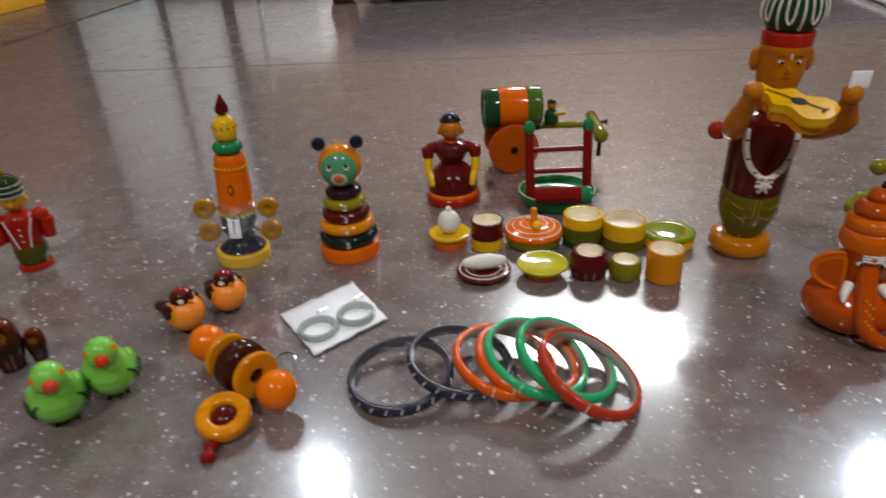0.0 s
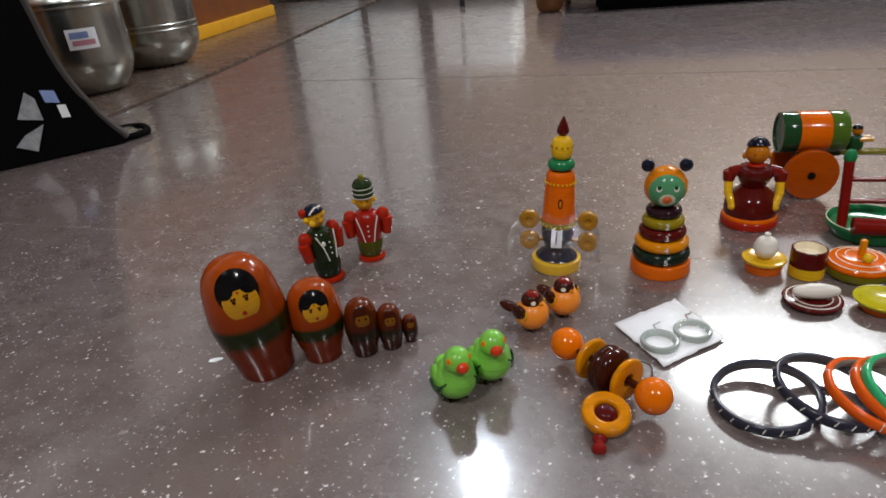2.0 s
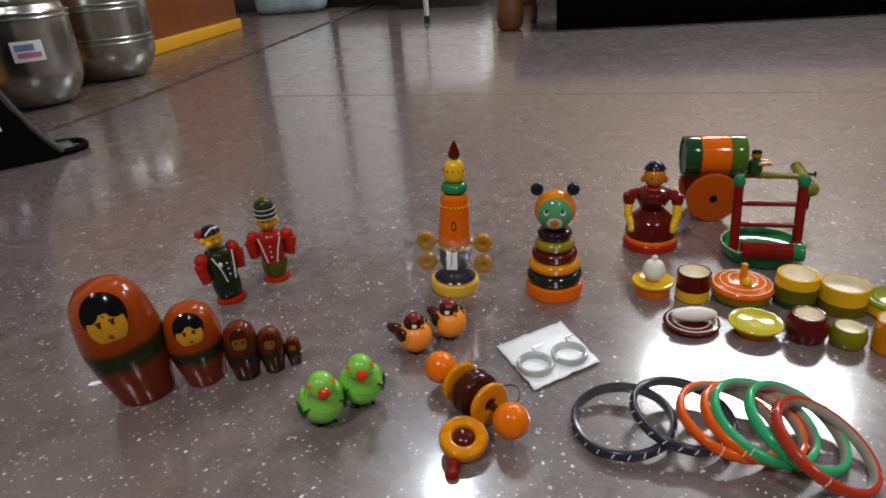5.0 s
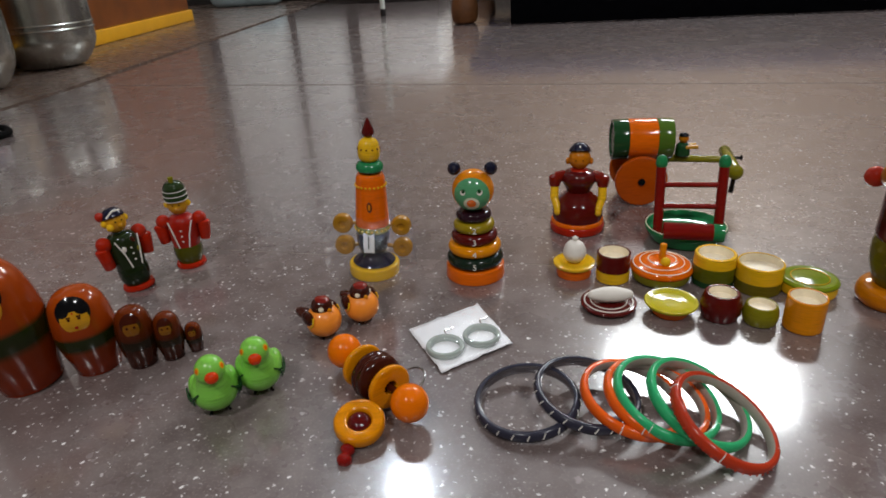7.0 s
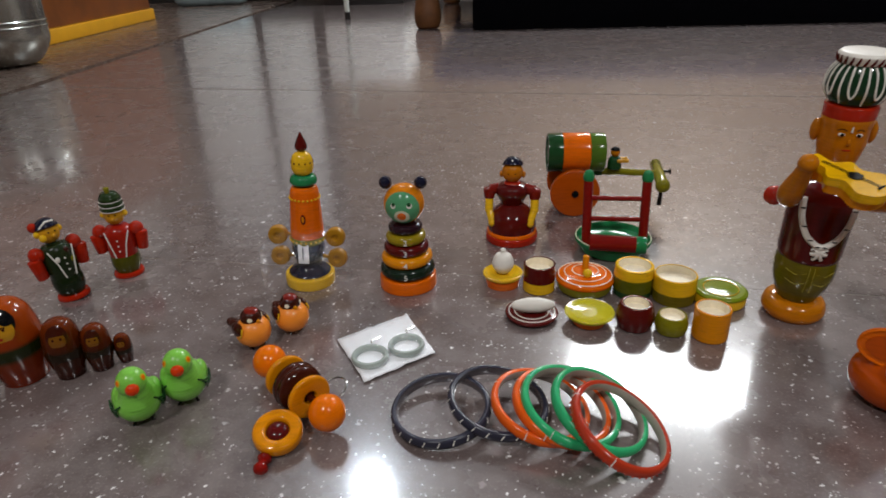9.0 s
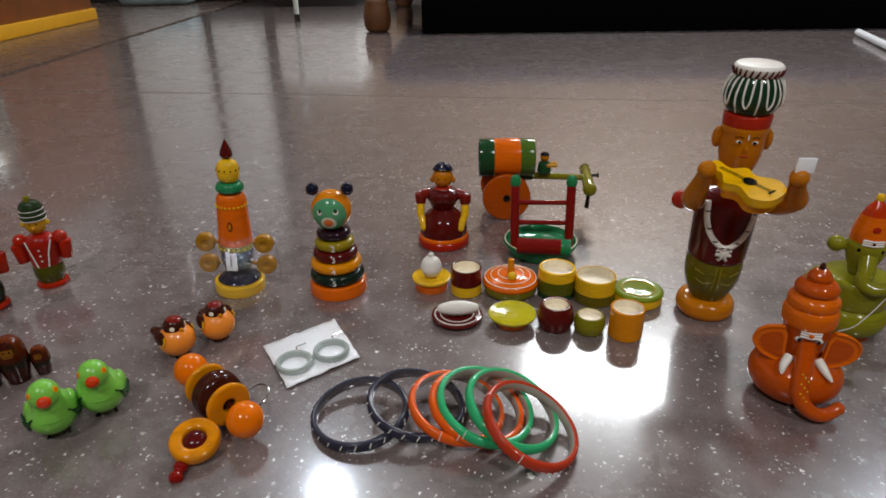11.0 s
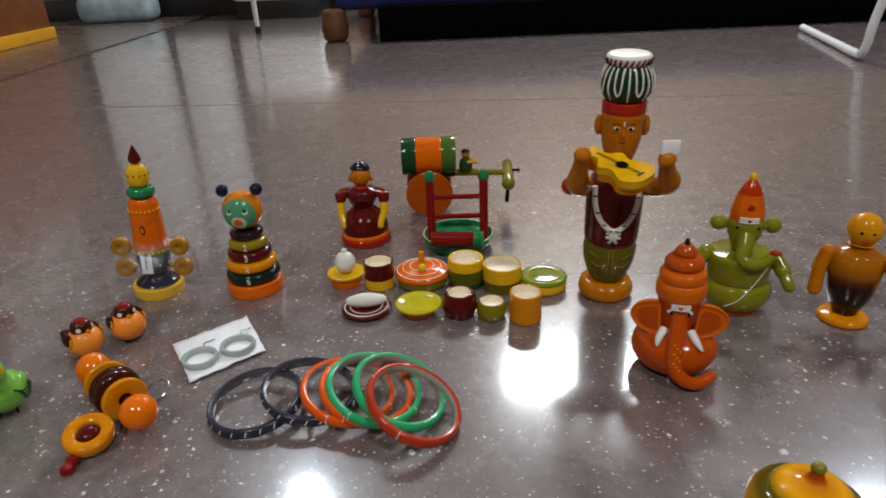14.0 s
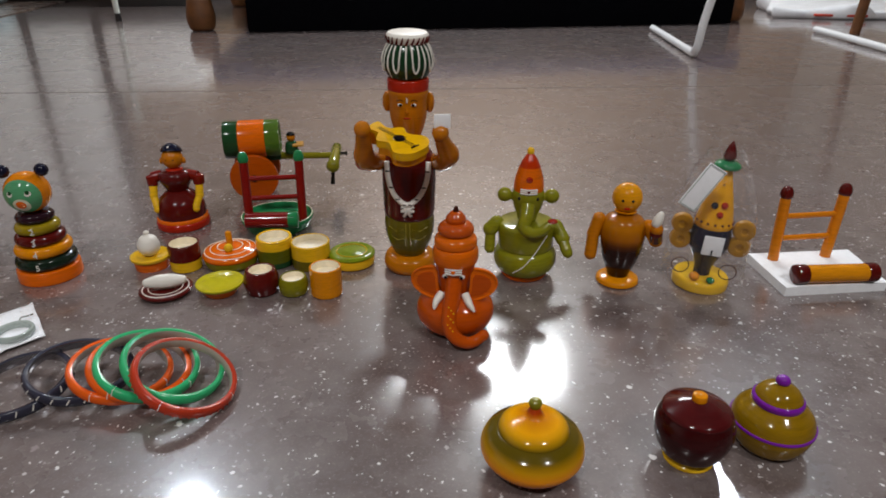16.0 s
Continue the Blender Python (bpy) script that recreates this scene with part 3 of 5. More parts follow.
for shoulder, elbow, wrist in ((Vector((-27, 0, 119)), un(-43, -34, 137), un(-44, -52, 167)), (Vector((27, 0, 119)), un(32, -48, 142), un(22, -64, 166))):
    m.tube(smooth([shoulder, shoulder.lerp(elbow, 0.5) + Vector((0, 0, -3)), elbow, elbow.lerp(wrist, 0.45), wrist], 3), [8.5, 8.7, 9, 9.3, 9.6, 9.8, 9.8, 9.4, 8.8, 8, 7.2, 6.6, 6.2], SKIN, 14)
    m.ball(wrist + Vector((0, -1, 3)), 7.4, SKIN, 14)
m.ball(un(-44, -8, 123), 8.4, RED, 16)
m.box(un(23, -67, 180), (14, 1.2, 12), PAPER, 0.3, pose(0, 0, 0, 0, 0, 8))
GUITAR = lacquer("lac_guitar", "e8b008")
out = [(x * 0.84, y * 0.55) for x, y in smooth([(-10, 62), (9, 64), (7, 38), (19, 22), (14, 2), (23, -24), (14, -44), (0, -48), (-14, -44), (-23, -24), (-14, 2), (-19, 22), (-7, 38), (-10, 62)], 4)[:-1]]
g = UN @ Matrix.Translation((-13, -60, 157)) @ pose(0, 0, 0, 10, 0, 0) @ pose(0, 0, 0, 0, 0, 40)
m.plate([(x * 0.9, y * 0.9) for x, y in out], 11.0, AMBER, g @ Matrix.Translation((0, 0, -7)))
m.plate([(x * 0.985, y * 0.99) for x, y in out], 7, GUITAR, g)
m.lathe([(4.6, 7.1), (4.6, 7.5), (0, 7.5)], BLACK, g @ Matrix.Translation((0, 0, 0)), 20)
m.tube([g @ Vector((5.3 * math.cos(i * 0.4), 5.3 * math.sin(i * 0.4), 7.1)) for i in range(16)], 0.35, BLACK, 5)
m.box(g @ Vector((0, -19, 7.2)), (9, 1.6, 0.8), BLACK, 0, pose(0, 0, 0, 8, 0, 49))
for x in (-2, 0, 2):
    m.tube([g @ Vector((x * 0.7, -19, 7.4)), g @ Vector((x * 0.7, 26, 7.4))], 0.18, BLACK, 4)
# painted garland and sash
for s in (-1, 1):
    pts = [(s * 20, -17.5, 125), (s * 18.5, -19.8, 108), (s * 13, -23.4, 94), (s * 5, -26.4, 86), (0, -26.9, 84)]
    m.tube(smooth(pts, 4), 2.7, WHITE, 8)
    for i in range(4):
        q = Vector(pts[i]).lerp(Vector(pts[i + 1]), 0.5)
        m.ball(q + Vector((0, -2.4, 0)), (2.4, 0.6, 0.7), BLACK, 8)
for i in range(8):
    a = math.pi * (i / 4 + 0.125)
    reach = 8.5 if i in (5, 6) else 6.5
    m.tube([(0, -27.2, 79), (0.6 * reach * math.cos(a), -26.8, 79 + 0.6 * reach * math.sin(a)), (reach * math.cos(a), -25.6, 79 + reach * math.sin(a))], [1.6, 2.0, 1.5], WHITE, 8)
m.ball((0, -27.0, 79), (4, 1.8, 4), WHITE, 12)
for dx, dz in ((-4.5, 81), (4.5, 81), (-4, 75), (4, 75), (0, 72)):
    m.ball((dx, -28.3, dz), (1.6, 0.5, 0.5), BLACK, 8)
PLEAT = lacquer("lac_pleat", "a89c3a")
for s, x, z in ((1, 12, 54), (1, 11, 44), (-1, -12, 54), (-1, -11, 44), (1, 2, 52), (-1, -2, 52)):
    if abs(x) > 5:
        m.tube([(x * 0.35, -25.0, z + 2), (x, -22.4, z - 1), (x * 1.6, -17.6, z + 2)], 0.32, PLEAT, 5)
    else:
        m.tube([(x, -25.2, 62), (x, -25.6, 50), (x * 1.3, -22.6, 36)], 0.38, PLEAT, 5)
thing("musician_doll", (0.302, 0.556, 0), -9, "tall wooden musician doll with yellow guitar and drum headdress", "doll", mesh=m, tip=(4.2, 1.0))

# seated lady
SLEEVE = lacquer("lac_sleeve", "741408")
m = Mesh()
m.lathe(rounded([(0, 0), (30, 0), (31, 2), (31, 8), (29.5, 9.5)], 1), RED)
m.lathe(rounded([(29.5, 9.5), (30, 10), (29.5, 13), (28, 14)], 0.8), ORANGE)
m.lathe(smooth([(28, 14), (28.5, 22), (25.5, 33), (17, 42), (12, 46)]), MAROON)
m.lathe(smooth([(12, 45), (16, 53), (19.5, 61), (17, 68), (9, 71), (5, 73)]), MAROON)
m.lathe(rounded([(10, 70.5), (9, 72), (5, 73), (5, 78)], 0.6), RED)
m.ball((0, 0, 84), (12.5, 12, 12), SKIN)
m.cap((0, 0.5, 87), (12.9, 12.8, 15), NAVY, (0, 0.3, 1), 0, 72)
m.ball((0, -8, 99.5), (0.9, 3.4, 1), WHITE, 8)
for s in (-1, 1):
    m.ball((s * 12.6, 0, 81), (2.5, 3, 4), SKIN, 10)
    m.tube([(s * 15, 0, 64), (s * 26, -2, 62)], 6.5, SLEEVE, 12)
    m.lathe(rounded([(0, 0), (6.4, 0), (7.2, 12), (0, 14)], 2), SLEEVE, pose(s * 26.5, -2, 52), 16)
    arm(m, [(s * 26.5, -3, 52), (s * 26.5, -8, 40), (s * 22.5, -15, 29)], [4.8, 4.2], [YELLOW, YELLOW])
    m.ball((s * 22, -16, 26), 4.6, YELLOW, 12)
eyes(m, (0, 0, 84), 12.4, 0.35, 0.05, 0.9, BROWN)
thing("lady_doll", (0.036, 0.707, 0), -2, "maroon lacquered wooden lady doll with yellow forearms", "doll", mesh=m)


HAT = lacquer("lac_hat", "26381c")


def soldier(coat, hat, mat_lower, h):
    m = Mesh()
    m.lathe(rounded([(0, 0), (15.5, 0), (16, 2), (15, 5), (0, 5)], 1), RED)
    m.lathe(smooth([(12, 5), (14.5, 12), (15, 20), (14, 25)]), mat_lower)
    m.lathe(smooth([(14.2, 24), (15.5, 36), (15, 50), (11, 56), (5, 58), (4.5, 62)]), coat)
    m.ball((0, 0, 68), (10.5, 10, 10.5), FACE)
    for s in (-1, 1):
        m.ball((s * 10.5, 0, 69), 3.4, YELLOW, 10)
        m.tube([(s * 12, -10.5, 53), (s * 8, -14.6, 40), (s * 5, -14.8, 25)], 0.7, WHITE, 6)
        m.ball((s * 18.5, 0, 51), 7.6, RED, 14)
        m.lathe(rounded([(0, 0), (5.6, 0), (6.8, 20), (0, 22)], 1.5), RED, pose(s * 20.5, -1, 28, 0, s * 6, 0), 14)
    m.ball((0, -10.2, 66), 2.2, FACE, 8)
    eyes(m, (0, 0, 68), 10.3, 0.35, 0.22, 0.9)
    for z in (32, 38, 44):
        m.ball((0, -15.3, z), 1.0, WHITE, 8)
    if hat == "tall":
        for z, r in ((74, 11.6), (79, 11.4), (84, 10.8)):
            m.lathe(rounded([(0, z), (r, z), (r + 0.6, z + 2.5), (r, z + 4.4), (0, z + 4.6)], 1), HAT)
            m.tube([((r + 0.4) * math.cos(i * math.pi / 12), (r + 0.4) * math.sin(i * math.pi / 12), z) for i in range(24)], 0.35, WHITE, 5, True)
        m.lathe(smooth([(10.5, 88), (8, 92), (3, 94), (0, 94)]), HAT)
        m.lathe(rounded([(0, 92), (2.2, 92), (3, 99), (0, 99)], 0.6), OLIVE, pose(0, -4, 0), 12)
    else:
        m.cap((0, 0, 71), (11.4, 11, 11), NAVY, (0, 0.2, 1), 0, 80)
        m.tube([(-9, -6, 75), (-2, -7.5, 80), (6, -6, 79)], 1.0, WHITE, 6)
        m.ball((-11, 3, 76), 4.6, RED, 12)
        m.ball((-9, -7, 66), 3.6, YELLOW, 10)
        for i, (x, z) in enumerate(((-6, 44), (4, 50), (7, 40), (-2, 36))):
            m.ball((x, -13.6, z), (3, 1.4, 3), (WHITE, BROWN, OLIVE, WHITE)[i], 10)
    return m


thing("soldier_doll", (-0.388, 0.588, 0), 22, "wooden soldier doll in a red coat and ribbed dark green hat", "doll", "soldier dolls", soldier(lacquer("lac_coat", "9c1e10"), "tall", lacquer("lac_soldier_low", "4c4a0e"), 97)).scale.z = 1.04
thing("soldier_doll", (-0.418, 0.535, 0), 62, "wooden soldier doll with a dark green body and navy cap", "doll", "soldier dolls", soldier(lacquer("lac_uniform", "1e2a14"), "cap", lacquer("lac_uniform_low", "16240f"), 90), tip=(-4, -3)).scale.z = 1.08


NEST_LARGE = ((0, "5e1a02"), (14, "762608"), (36, "6c2606"), (43, "20240a"), (55, "1c240a"), (60, "7c2c06"), (80, "8e3608"), (108, "983e0a"))
NEST_SMALL = ((0, "240a03"), (14, "3a1204"), (36, "361506"), (44, "1e1406"), (54, "1e1406"), (62, "401604"), (108, "602405"))


def nesting(h, r, detail):
    m = Mesh()
    k, s = h / 108.0, r / 38.0
    seg = 40
    lac = blended("lac_nesting", [(z * k, c) for z, c in (NEST_LARGE if detail else NEST_SMALL)], h)
    prof = smooth([(0, 0), (24.5, 0.5), (27, 3), (29.4, 14), (33.4, 28), (36.4, 43), (37.4, 50), (37.4, 58), (36.6, 66), (34.8, 78), (30.5, 93), (20.5, 104), (8, 107.6), (0, 108.3)], 5)
    m.lathe([(a * s, z * k) for a, z in prof], lac, seg=seg)
    rr = (35.4 * s, 35.4 * s, 34 * k)
    if detail:
        m.cap((0, 0, 81 * k), rr, BLACK, (0, -1, 0.30), 0, 33, 1.0)
        m.cap((0, -1.8 * s, 77 * k), rr, FACE, (0, -1, 0.15), 0, 27.5, 1.0)
        for sx in (-1, 1):
            m.cap((0, -1.2 * s, 78 * k), rr, BLACK, (sx * 0.37, -1, 0.58), 0, 13.5, 1.012)
            m.cap((0, -2.3 * s, 77 * k), rr, BROWN, (sx * 0.17, -1, 0.22), 0, 2.8, 1.0)
            m.cap((0, -2.2 * s, 77 * k), rr, BROWN, (sx * 0.13, -1, 0.30), 0, 2.0, 1.0)
            m.cap((0, -2.2 * s, 77 * k), rr, BROWN, (sx * 0.21, -1, 0.30), 0, 2.0, 1.0)
        m.cap((0, -2.3 * s, 77 * k), rr, RED, (0, -1, -0.10), 0, 3.4, 1.003)
        m.cap((0, -2.3 * s, 77 * k), rr, RED, (0, -1, 0.44), 0, 1.8, 1.003)
    else:
        m.cap((0, 0, 81 * k), rr, BROWN, (0, -1, 0.26), 0, 32, 1.0)
        m.cap((0, -1.4 * s, 77 * k), rr, FACE_DARK, (0, -1, 0.12), 0, 25, 1.0)
        for sx in (-1, 1):
            m.cap((0, -1.9 * s, 77 * k), rr, BROWN, (sx * 0.2, -1, 0.22), 0, 4, 1.0)
    return m


NEST_AT = ((-0.4175, 0.383, 112, 33.2, True, 36), (-0.374, 0.408, 75, 24.4, True, 33), (-0.337, 0.415, 54, 15.6, False, 30),
           (-0.3155, 0.426, 43, 12, False, 27), (-0.3005, 0.437, 27, 7.6, False, 25))
for x, y, h, r, d, turn in NEST_AT:
    size = "largest" if h > 100 else "large" if h > 60 else "middle-sized" if h > 45 else "small" if h > 30 else "smallest"
    thing("nesting_doll", (x + 0.0068, y - 0.0075, 0), turn, size + " orange lacquered wooden nesting doll with a painted headscarf", "doll", "nesting dolls", nesting(h, r, d), tip=(0, -6 if h > 100 else -2.5 if h > 60 else 0))

# stout figure with a white shell
m = Mesh()
m.lathe(smooth([(0, 0), (19, 0.5), (21, 3), (19, 6), (10, 8), (0, 8)]), AMBER)
m.lathe(smooth([(10, 7), (12, 13), (17, 25), (20, 38), (21.5, 50), (21, 62), (17, 70), (8, 74), (6, 78)]), blended("lac_stout", ((8, "240c05"), (40, "2c1008"), (46, "5c2e08"), (53, "a05c08"), (64, "b06a08"), (78, "864808")), 80.0))
m.ball((0, 0, 90), (14.5, 14, 15), lacquer("lac_stout_head", "dc9208"))
m.lathe(rounded([(6, 75), (11, 76.5), (6, 78)], 1), AMBER)
arm(m, [(-24, 0, 66), (-28, -2, 50), (-29, -6, 30)], [6.5, 6], [SKIN, SKIN])
arm(m, [(23, 0, 62), (31, -6, 50), (29, -16, 62)], [6.5, 6], [SKIN, MAROON])
m.ball((29, -17, 66), 6, SKIN, 12)
m.lathe(smooth([(0, 0), (4, 3), (4.5, 9), (2.5, 16), (0, 18)]), WHITE, pose(26, -18, 68, 0, 18, 0), 12)
eyes(m, (0, 0, 90), 14.2, 0.36, 0.06, 1.5)
m.ball((0, -13.4, 83), (3, 1.2, 1.2), RED, 8)
thing("stout_doll", (0.508, 0.494, 0), -20, "stout orange-brown wooden figure holding a small white shell", "doll", mesh=m)


def wrapped_clown(rocket):
    m = Mesh()
    if rocket:
        m.lathe(rounded([(0, 0), (25.5, 0), (26, 2), (26, 11), (25, 12.5), (0, 12.5)], 1), YELLOW)
        m.lathe(smooth([(0, 12.5), (20, 13), (21, 15), (17, 18), (13, 23), (15, 30), (17, 40), (16.5, 48)]), NAVY)
        m.lathe(rounded([(16.8, 48), (17.6, 49), (17.6, 54.5), (16.5, 55)], 0.8), OLIVE)
        m.lathe(rounded([(17, 55), (17.2, 57), (14.4, 104), (12, 109), (0, 110)], 1.5), ORANGE)
        for i in range(22):
            a = i * 2 * math.pi / 22
            m.ball((14.9 * math.cos(a), 14.9 * math.sin(a), 97), 1.3, YELLOW, 8)
            m.ball((17.8 * math.cos(a), 17.8 * math.sin(a), 52), 1.2, YELLOW, 8)
        m.ball((1, -16.2, 78), (2.6, 0.9, 5.5), MAROON, 12)
        m.ball((1, -16.8, 78), (1.4, 0.7, 3.5), AMBER, 10)
        m.lathe(smooth([(9, 110), (13, 112), (13.5, 116), (11, 120), (7, 121)]), GREEN)
        m.lathe(smooth([(6, 120), (10, 124), (11, 132), (9, 140), (4, 144), (0, 144.5)]), YELLOW)
        for i in range(12):
            a = i * 2 * math.pi / 12
            m.ball((10.9 * math.cos(a), 10.9 * math.sin(a), 134), 0.9, MAROON, 8)
        m.lathe(smooth([(0, 143), (5, 146), (6, 150), (3, 158), (0.6, 163), (0, 163.5)]), MAROON)
        m.box((-1, -17.2, 40), (11, 1.2, 21), PAPER, 0.3, pose(0, 0, 0, -3, 0, 0))
        m.tube([(-1, -18.2, 48), (-1.5, -18.2, 34)], 0.5, BLACK, 6)
        discs = ((-30, 55), (-29, 31), (30, 55), (31, 31))
    else:
        m.lathe(rounded([(0, 0), (26.5, 0), (27, 2), (27, 9), (25, 12), (0, 12)], 1.5), YELLOW)
        m.lathe(smooth([(8, 12), (8.5, 20), (12, 30), (18, 42), (19, 54), (17, 64)]), NAVY)
        m.lathe(smooth([(0, 62), (15, 63), (17.4, 66), (17, 71), (12.6, 92), (7.4, 112), (5, 122), (0, 122)]), lacquer("lac_cone", "e6a20c"))
        m.lathe(smooth([(5, 121), (11, 122), (12, 125), (9, 128), (4, 129)]), GREEN)
        m.lathe(smooth([(0, 128), (5, 131), (5.5, 135), (3, 143), (0, 148)]), MAROON)
        for i in range(16):
            a = i * 2 * math.pi / 16
            m.ball((17.1 * math.cos(a), 17.1 * math.sin(a), 70), 1.3, MAROON, 8)
        for s, z, mt, w in ((-4, 88, NAVY, 3.4), (4.5, 89, RED, 3.4), (2, 80, RED, 3.2), (0, 108, MAROON, 1)):
            rr = 17.3 - (z - 70) * 0.22
            m.ball((s, -math.sqrt(rr * rr - s * s), z), w, mt, 10)
        m.box((2, -20.3, 50), (18, 1.2, 20), PAPER, 0.3, pose(0, 0, 0, 4, 0, 0))
        m.tube([(2, -21.4, 46), (2, -21.2, 40)], 0.7, BLACK, 6)
        m.ball((-8, -20, 16), (5, 6, 4), AMBER, 12), m.ball((7, -22, 15), (4, 4, 3), GREEN, 12)
        for s in (-1, 1):
            m.tube([(s * 22 + 8 * math.cos(i * math.pi / 10), -10, 21 + 8 * math.sin(i * math.pi / 10)) for i in range(20)], 0.5, BROWN, 6, True)
        discs = ((-28, 63), (-27, 47), (28, 64), (27, 47))
    for x, z in discs:
        d = pose(x, -3, z, 90, 0, 0)
        m.lathe(rounded([(0, -5), (9.5, -5), (10.5, 0), (9.5, 5), (3.5, 5), (3, 3.4), (0, 3.4)], 1.2), BAMBOO, d, 20)
        m.tube([(x, -3, z), (x * 0.4, 0, z)], 2, BAMBOO, 8)
    return m


def film_bag(at, turn, r, h, label):
    m = Mesh()
    rings = []
    n = 44
    for j in range(17):
        z = 2 + h * j / 16
        q = j / 16
        w = r * (1.0 if q < 0.55 else 1.0 - 0.62 * ((q - 0.55) / 0.45) ** 1.4)
        rings.append([m.bm.verts.new(Vector(((w * 1.15 + 4.5 * noise.noise((i * 0.45, z * 0.05, r))) * math.cos(2 * math.pi * i / n),
                                             (w * 0.92 + 4.5 * noise.noise((i * 0.45, z * 0.05, r + 9))) * math.sin(2 * math.pi * i / n), z))) for i in range(n)])
    k = m.slot(FILM)
    for a, b in zip(rings, rings[1:]):
        for i in range(n):
            m.bm.faces.new((a[i], a[(i + 1) % n], b[(i + 1) % n], b[i])).material_index = k
    ob = thing("polythene_bag", at, turn, label, "bag", "clear bags", m)
    ob.visible_shadow = False
    return ob


thing("clown_doll", (-0.1755, 0.584, 0), 4, "tall orange wooden clown doll on a yellow base", "doll", "clown dolls", wrapped_clown(True), tip=(0, 3))
film_bag((-0.178, 0.584, 0), 4, 41, 64, "clear crinkled polythene bag round an orange clown doll")
thing("clown_doll", (0.5885, 0.478, 0), -26, "wooden clown doll with a yellow cone hat and navy trousers", "doll", "clown dolls", wrapped_clown(False), tip=(0, 2.5))
film_bag((0.590, 0.478, 0), -26, 33, 138, "clear polythene bag round a yellow-hatted clown doll")
m = Mesh().box((0, 0, 0), (44, 0.8, 18), PAPER, 0.2)
for x0, y0, w, h in ((0, 7.8, 42, 0.7), (0, -7.8, 42, 0.7), (-21, 0, 0.7, 16), (21, 0, 0.7, 16)):
    m.box((x0, -0.7, y0), (w, 0.5, h), GREYPLASTIC)
thing("paper_tag", (0.5565, 0.450, 0.113), -14, "white printed paper tag stuck on a clear bag", "tag", mesh=m, tip=(0, -60))


# ---------------------------------------------------------------- toys with parts
def text_mesh(ch, size, mat, extrude=0.25):
    cu = bpy.data.curves.new("digit", "FONT")
    cu.body, cu.size, cu.extrude, cu.align_x, cu.align_y = ch, size, extrude, "CENTER", "CENTER"
    ob = bpy.data.objects.new("digit", cu)
    me = bpy.data.meshes.new_from_object(ob)
    me.transform(Matrix.Scale(0.001, 4))
    me.materials.clear()
    me.materials.append(mat)
    bpy.data.objects.remove(ob)
    bpy.data.curves.remove(cu)
    return me


# ring-stacking bear
bear = thing("stacking_bear", (-0.069, 0.586, 0), 2, "stacking toy of lacquered wooden rings with a green bear face", "toy")
part("base", Mesh().lathe(rounded([(0, 0), (29.5, 0), (30, 1.5), (29.3, 13), (28, 14), (0, 14)], 1), ORANGE), bear)
for z0, z1, r, mat, ch in ((13.5, 27, 28.5, lacquer("lac_ring_green", "14241a"), "5"), (27, 38.5, 26.5, AMBER, "4"), (38.5, 50, 23.2, MAROON, "3"), (50, 61, 20.6, lacquer("lac_ring_olive", "8e7a12"), "2"), (61, 71, 17.5, lacquer("lac_ring_plum", "26101a"), "")):
    h = (z1 - z0) / 2
    prof = [(0, z0)] + [(r - h * 0.95 + h * 0.95 * math.cos(a), z0 + h + h * math.sin(a)) for a in [math.pi * (i / 10 - 0.5) for i in range(11)]] + [(0, z1)]
    ring_ob = part("ring", Mesh().lathe(prof, mat, seg=40), bear)
    if ch:
        dg = new("digit", text_mesh(ch, 8.5, WHITE))
        dg.parent = ring_ob
        dg.matrix_local = pose(0.002, -(r + 0.15) * 0.001, (z0 + h) * 0.001, 90, 0, 4)
hd = part("head", Mesh().ball((0, 0, 91), (20.5, 20, 20.5), lacquer("lac_bear_head", "d67c0a"), 32), bear, "amber wooden head")
part("face", Mesh().cap((0, 0, 91), (20.5, 20, 20.5), lacquer("lac_sea_green", "54966a"), (0, -1, -0.05), 0, 55, 1.012, 32), hd, "sea-green painted face")
part("nose", Mesh().cap((0, 0, 91), (20.5, 20, 20.5), ORANGE, (0, -1, -0.35), 0, 12, 1.05), hd)
part("muzzle", Mesh().cap((0, 0, 91), (20.5, 20, 20.5), lacquer("lac_pale", "d4d6bc"), (0, -1, -0.42), 0, 21, 1.03), hd)
for s in (-1, 1):
    part("ear", Mesh().ball((s * 17.5, 0, 112.5), 6.5, NAVY, 18), hd, "navy ball ear")
    e = part("eye", Mesh().cap((0, 0, 91), (20.5, 20, 20.5), WHITE, (s * 0.42, -1, 0.20), 0, 7.5, 1.03), hd)
    part("pupil", Mesh().cap((0, 0, 91), (20.5, 20, 20.5), DKGREEN, (s * 0.40, -1, 0.26), 0, 5.4, 1.04), e)

# water cart
cart = thing("bullock_cart", (0.114, 0.808, 0), 3, "toy water cart with a green and orange barrel and wooden wheels", "toy cart")
bar = Matrix.Translation((0, 0, 77)) @ pose(0, 0, 0, 0, 90, 0)
b = part("barrel", Mesh().lathe(rounded([(24.5, -17), (25.2, -16), (25.2, 16), (24.5, 17)], 0.6), ORANGE, bar, 40), cart, "orange barrel middle")
part("barrel_end", Mesh().lathe(rounded([(0, -34), (21, -34), (21, -36), (24.8, -36), (25, -17), (0, -17)], 0.8), DKGREEN, bar, 40), b, "dark green barrel end")
part("barrel_end", Mesh().lathe(rounded([(0, 34), (21, 34), (21, 36), (24.8, 36), (25, 17), (0, 17)], 0.8), lacquer("lac_moss", "4c6a22"), bar, 40), b, "moss green barrel end")
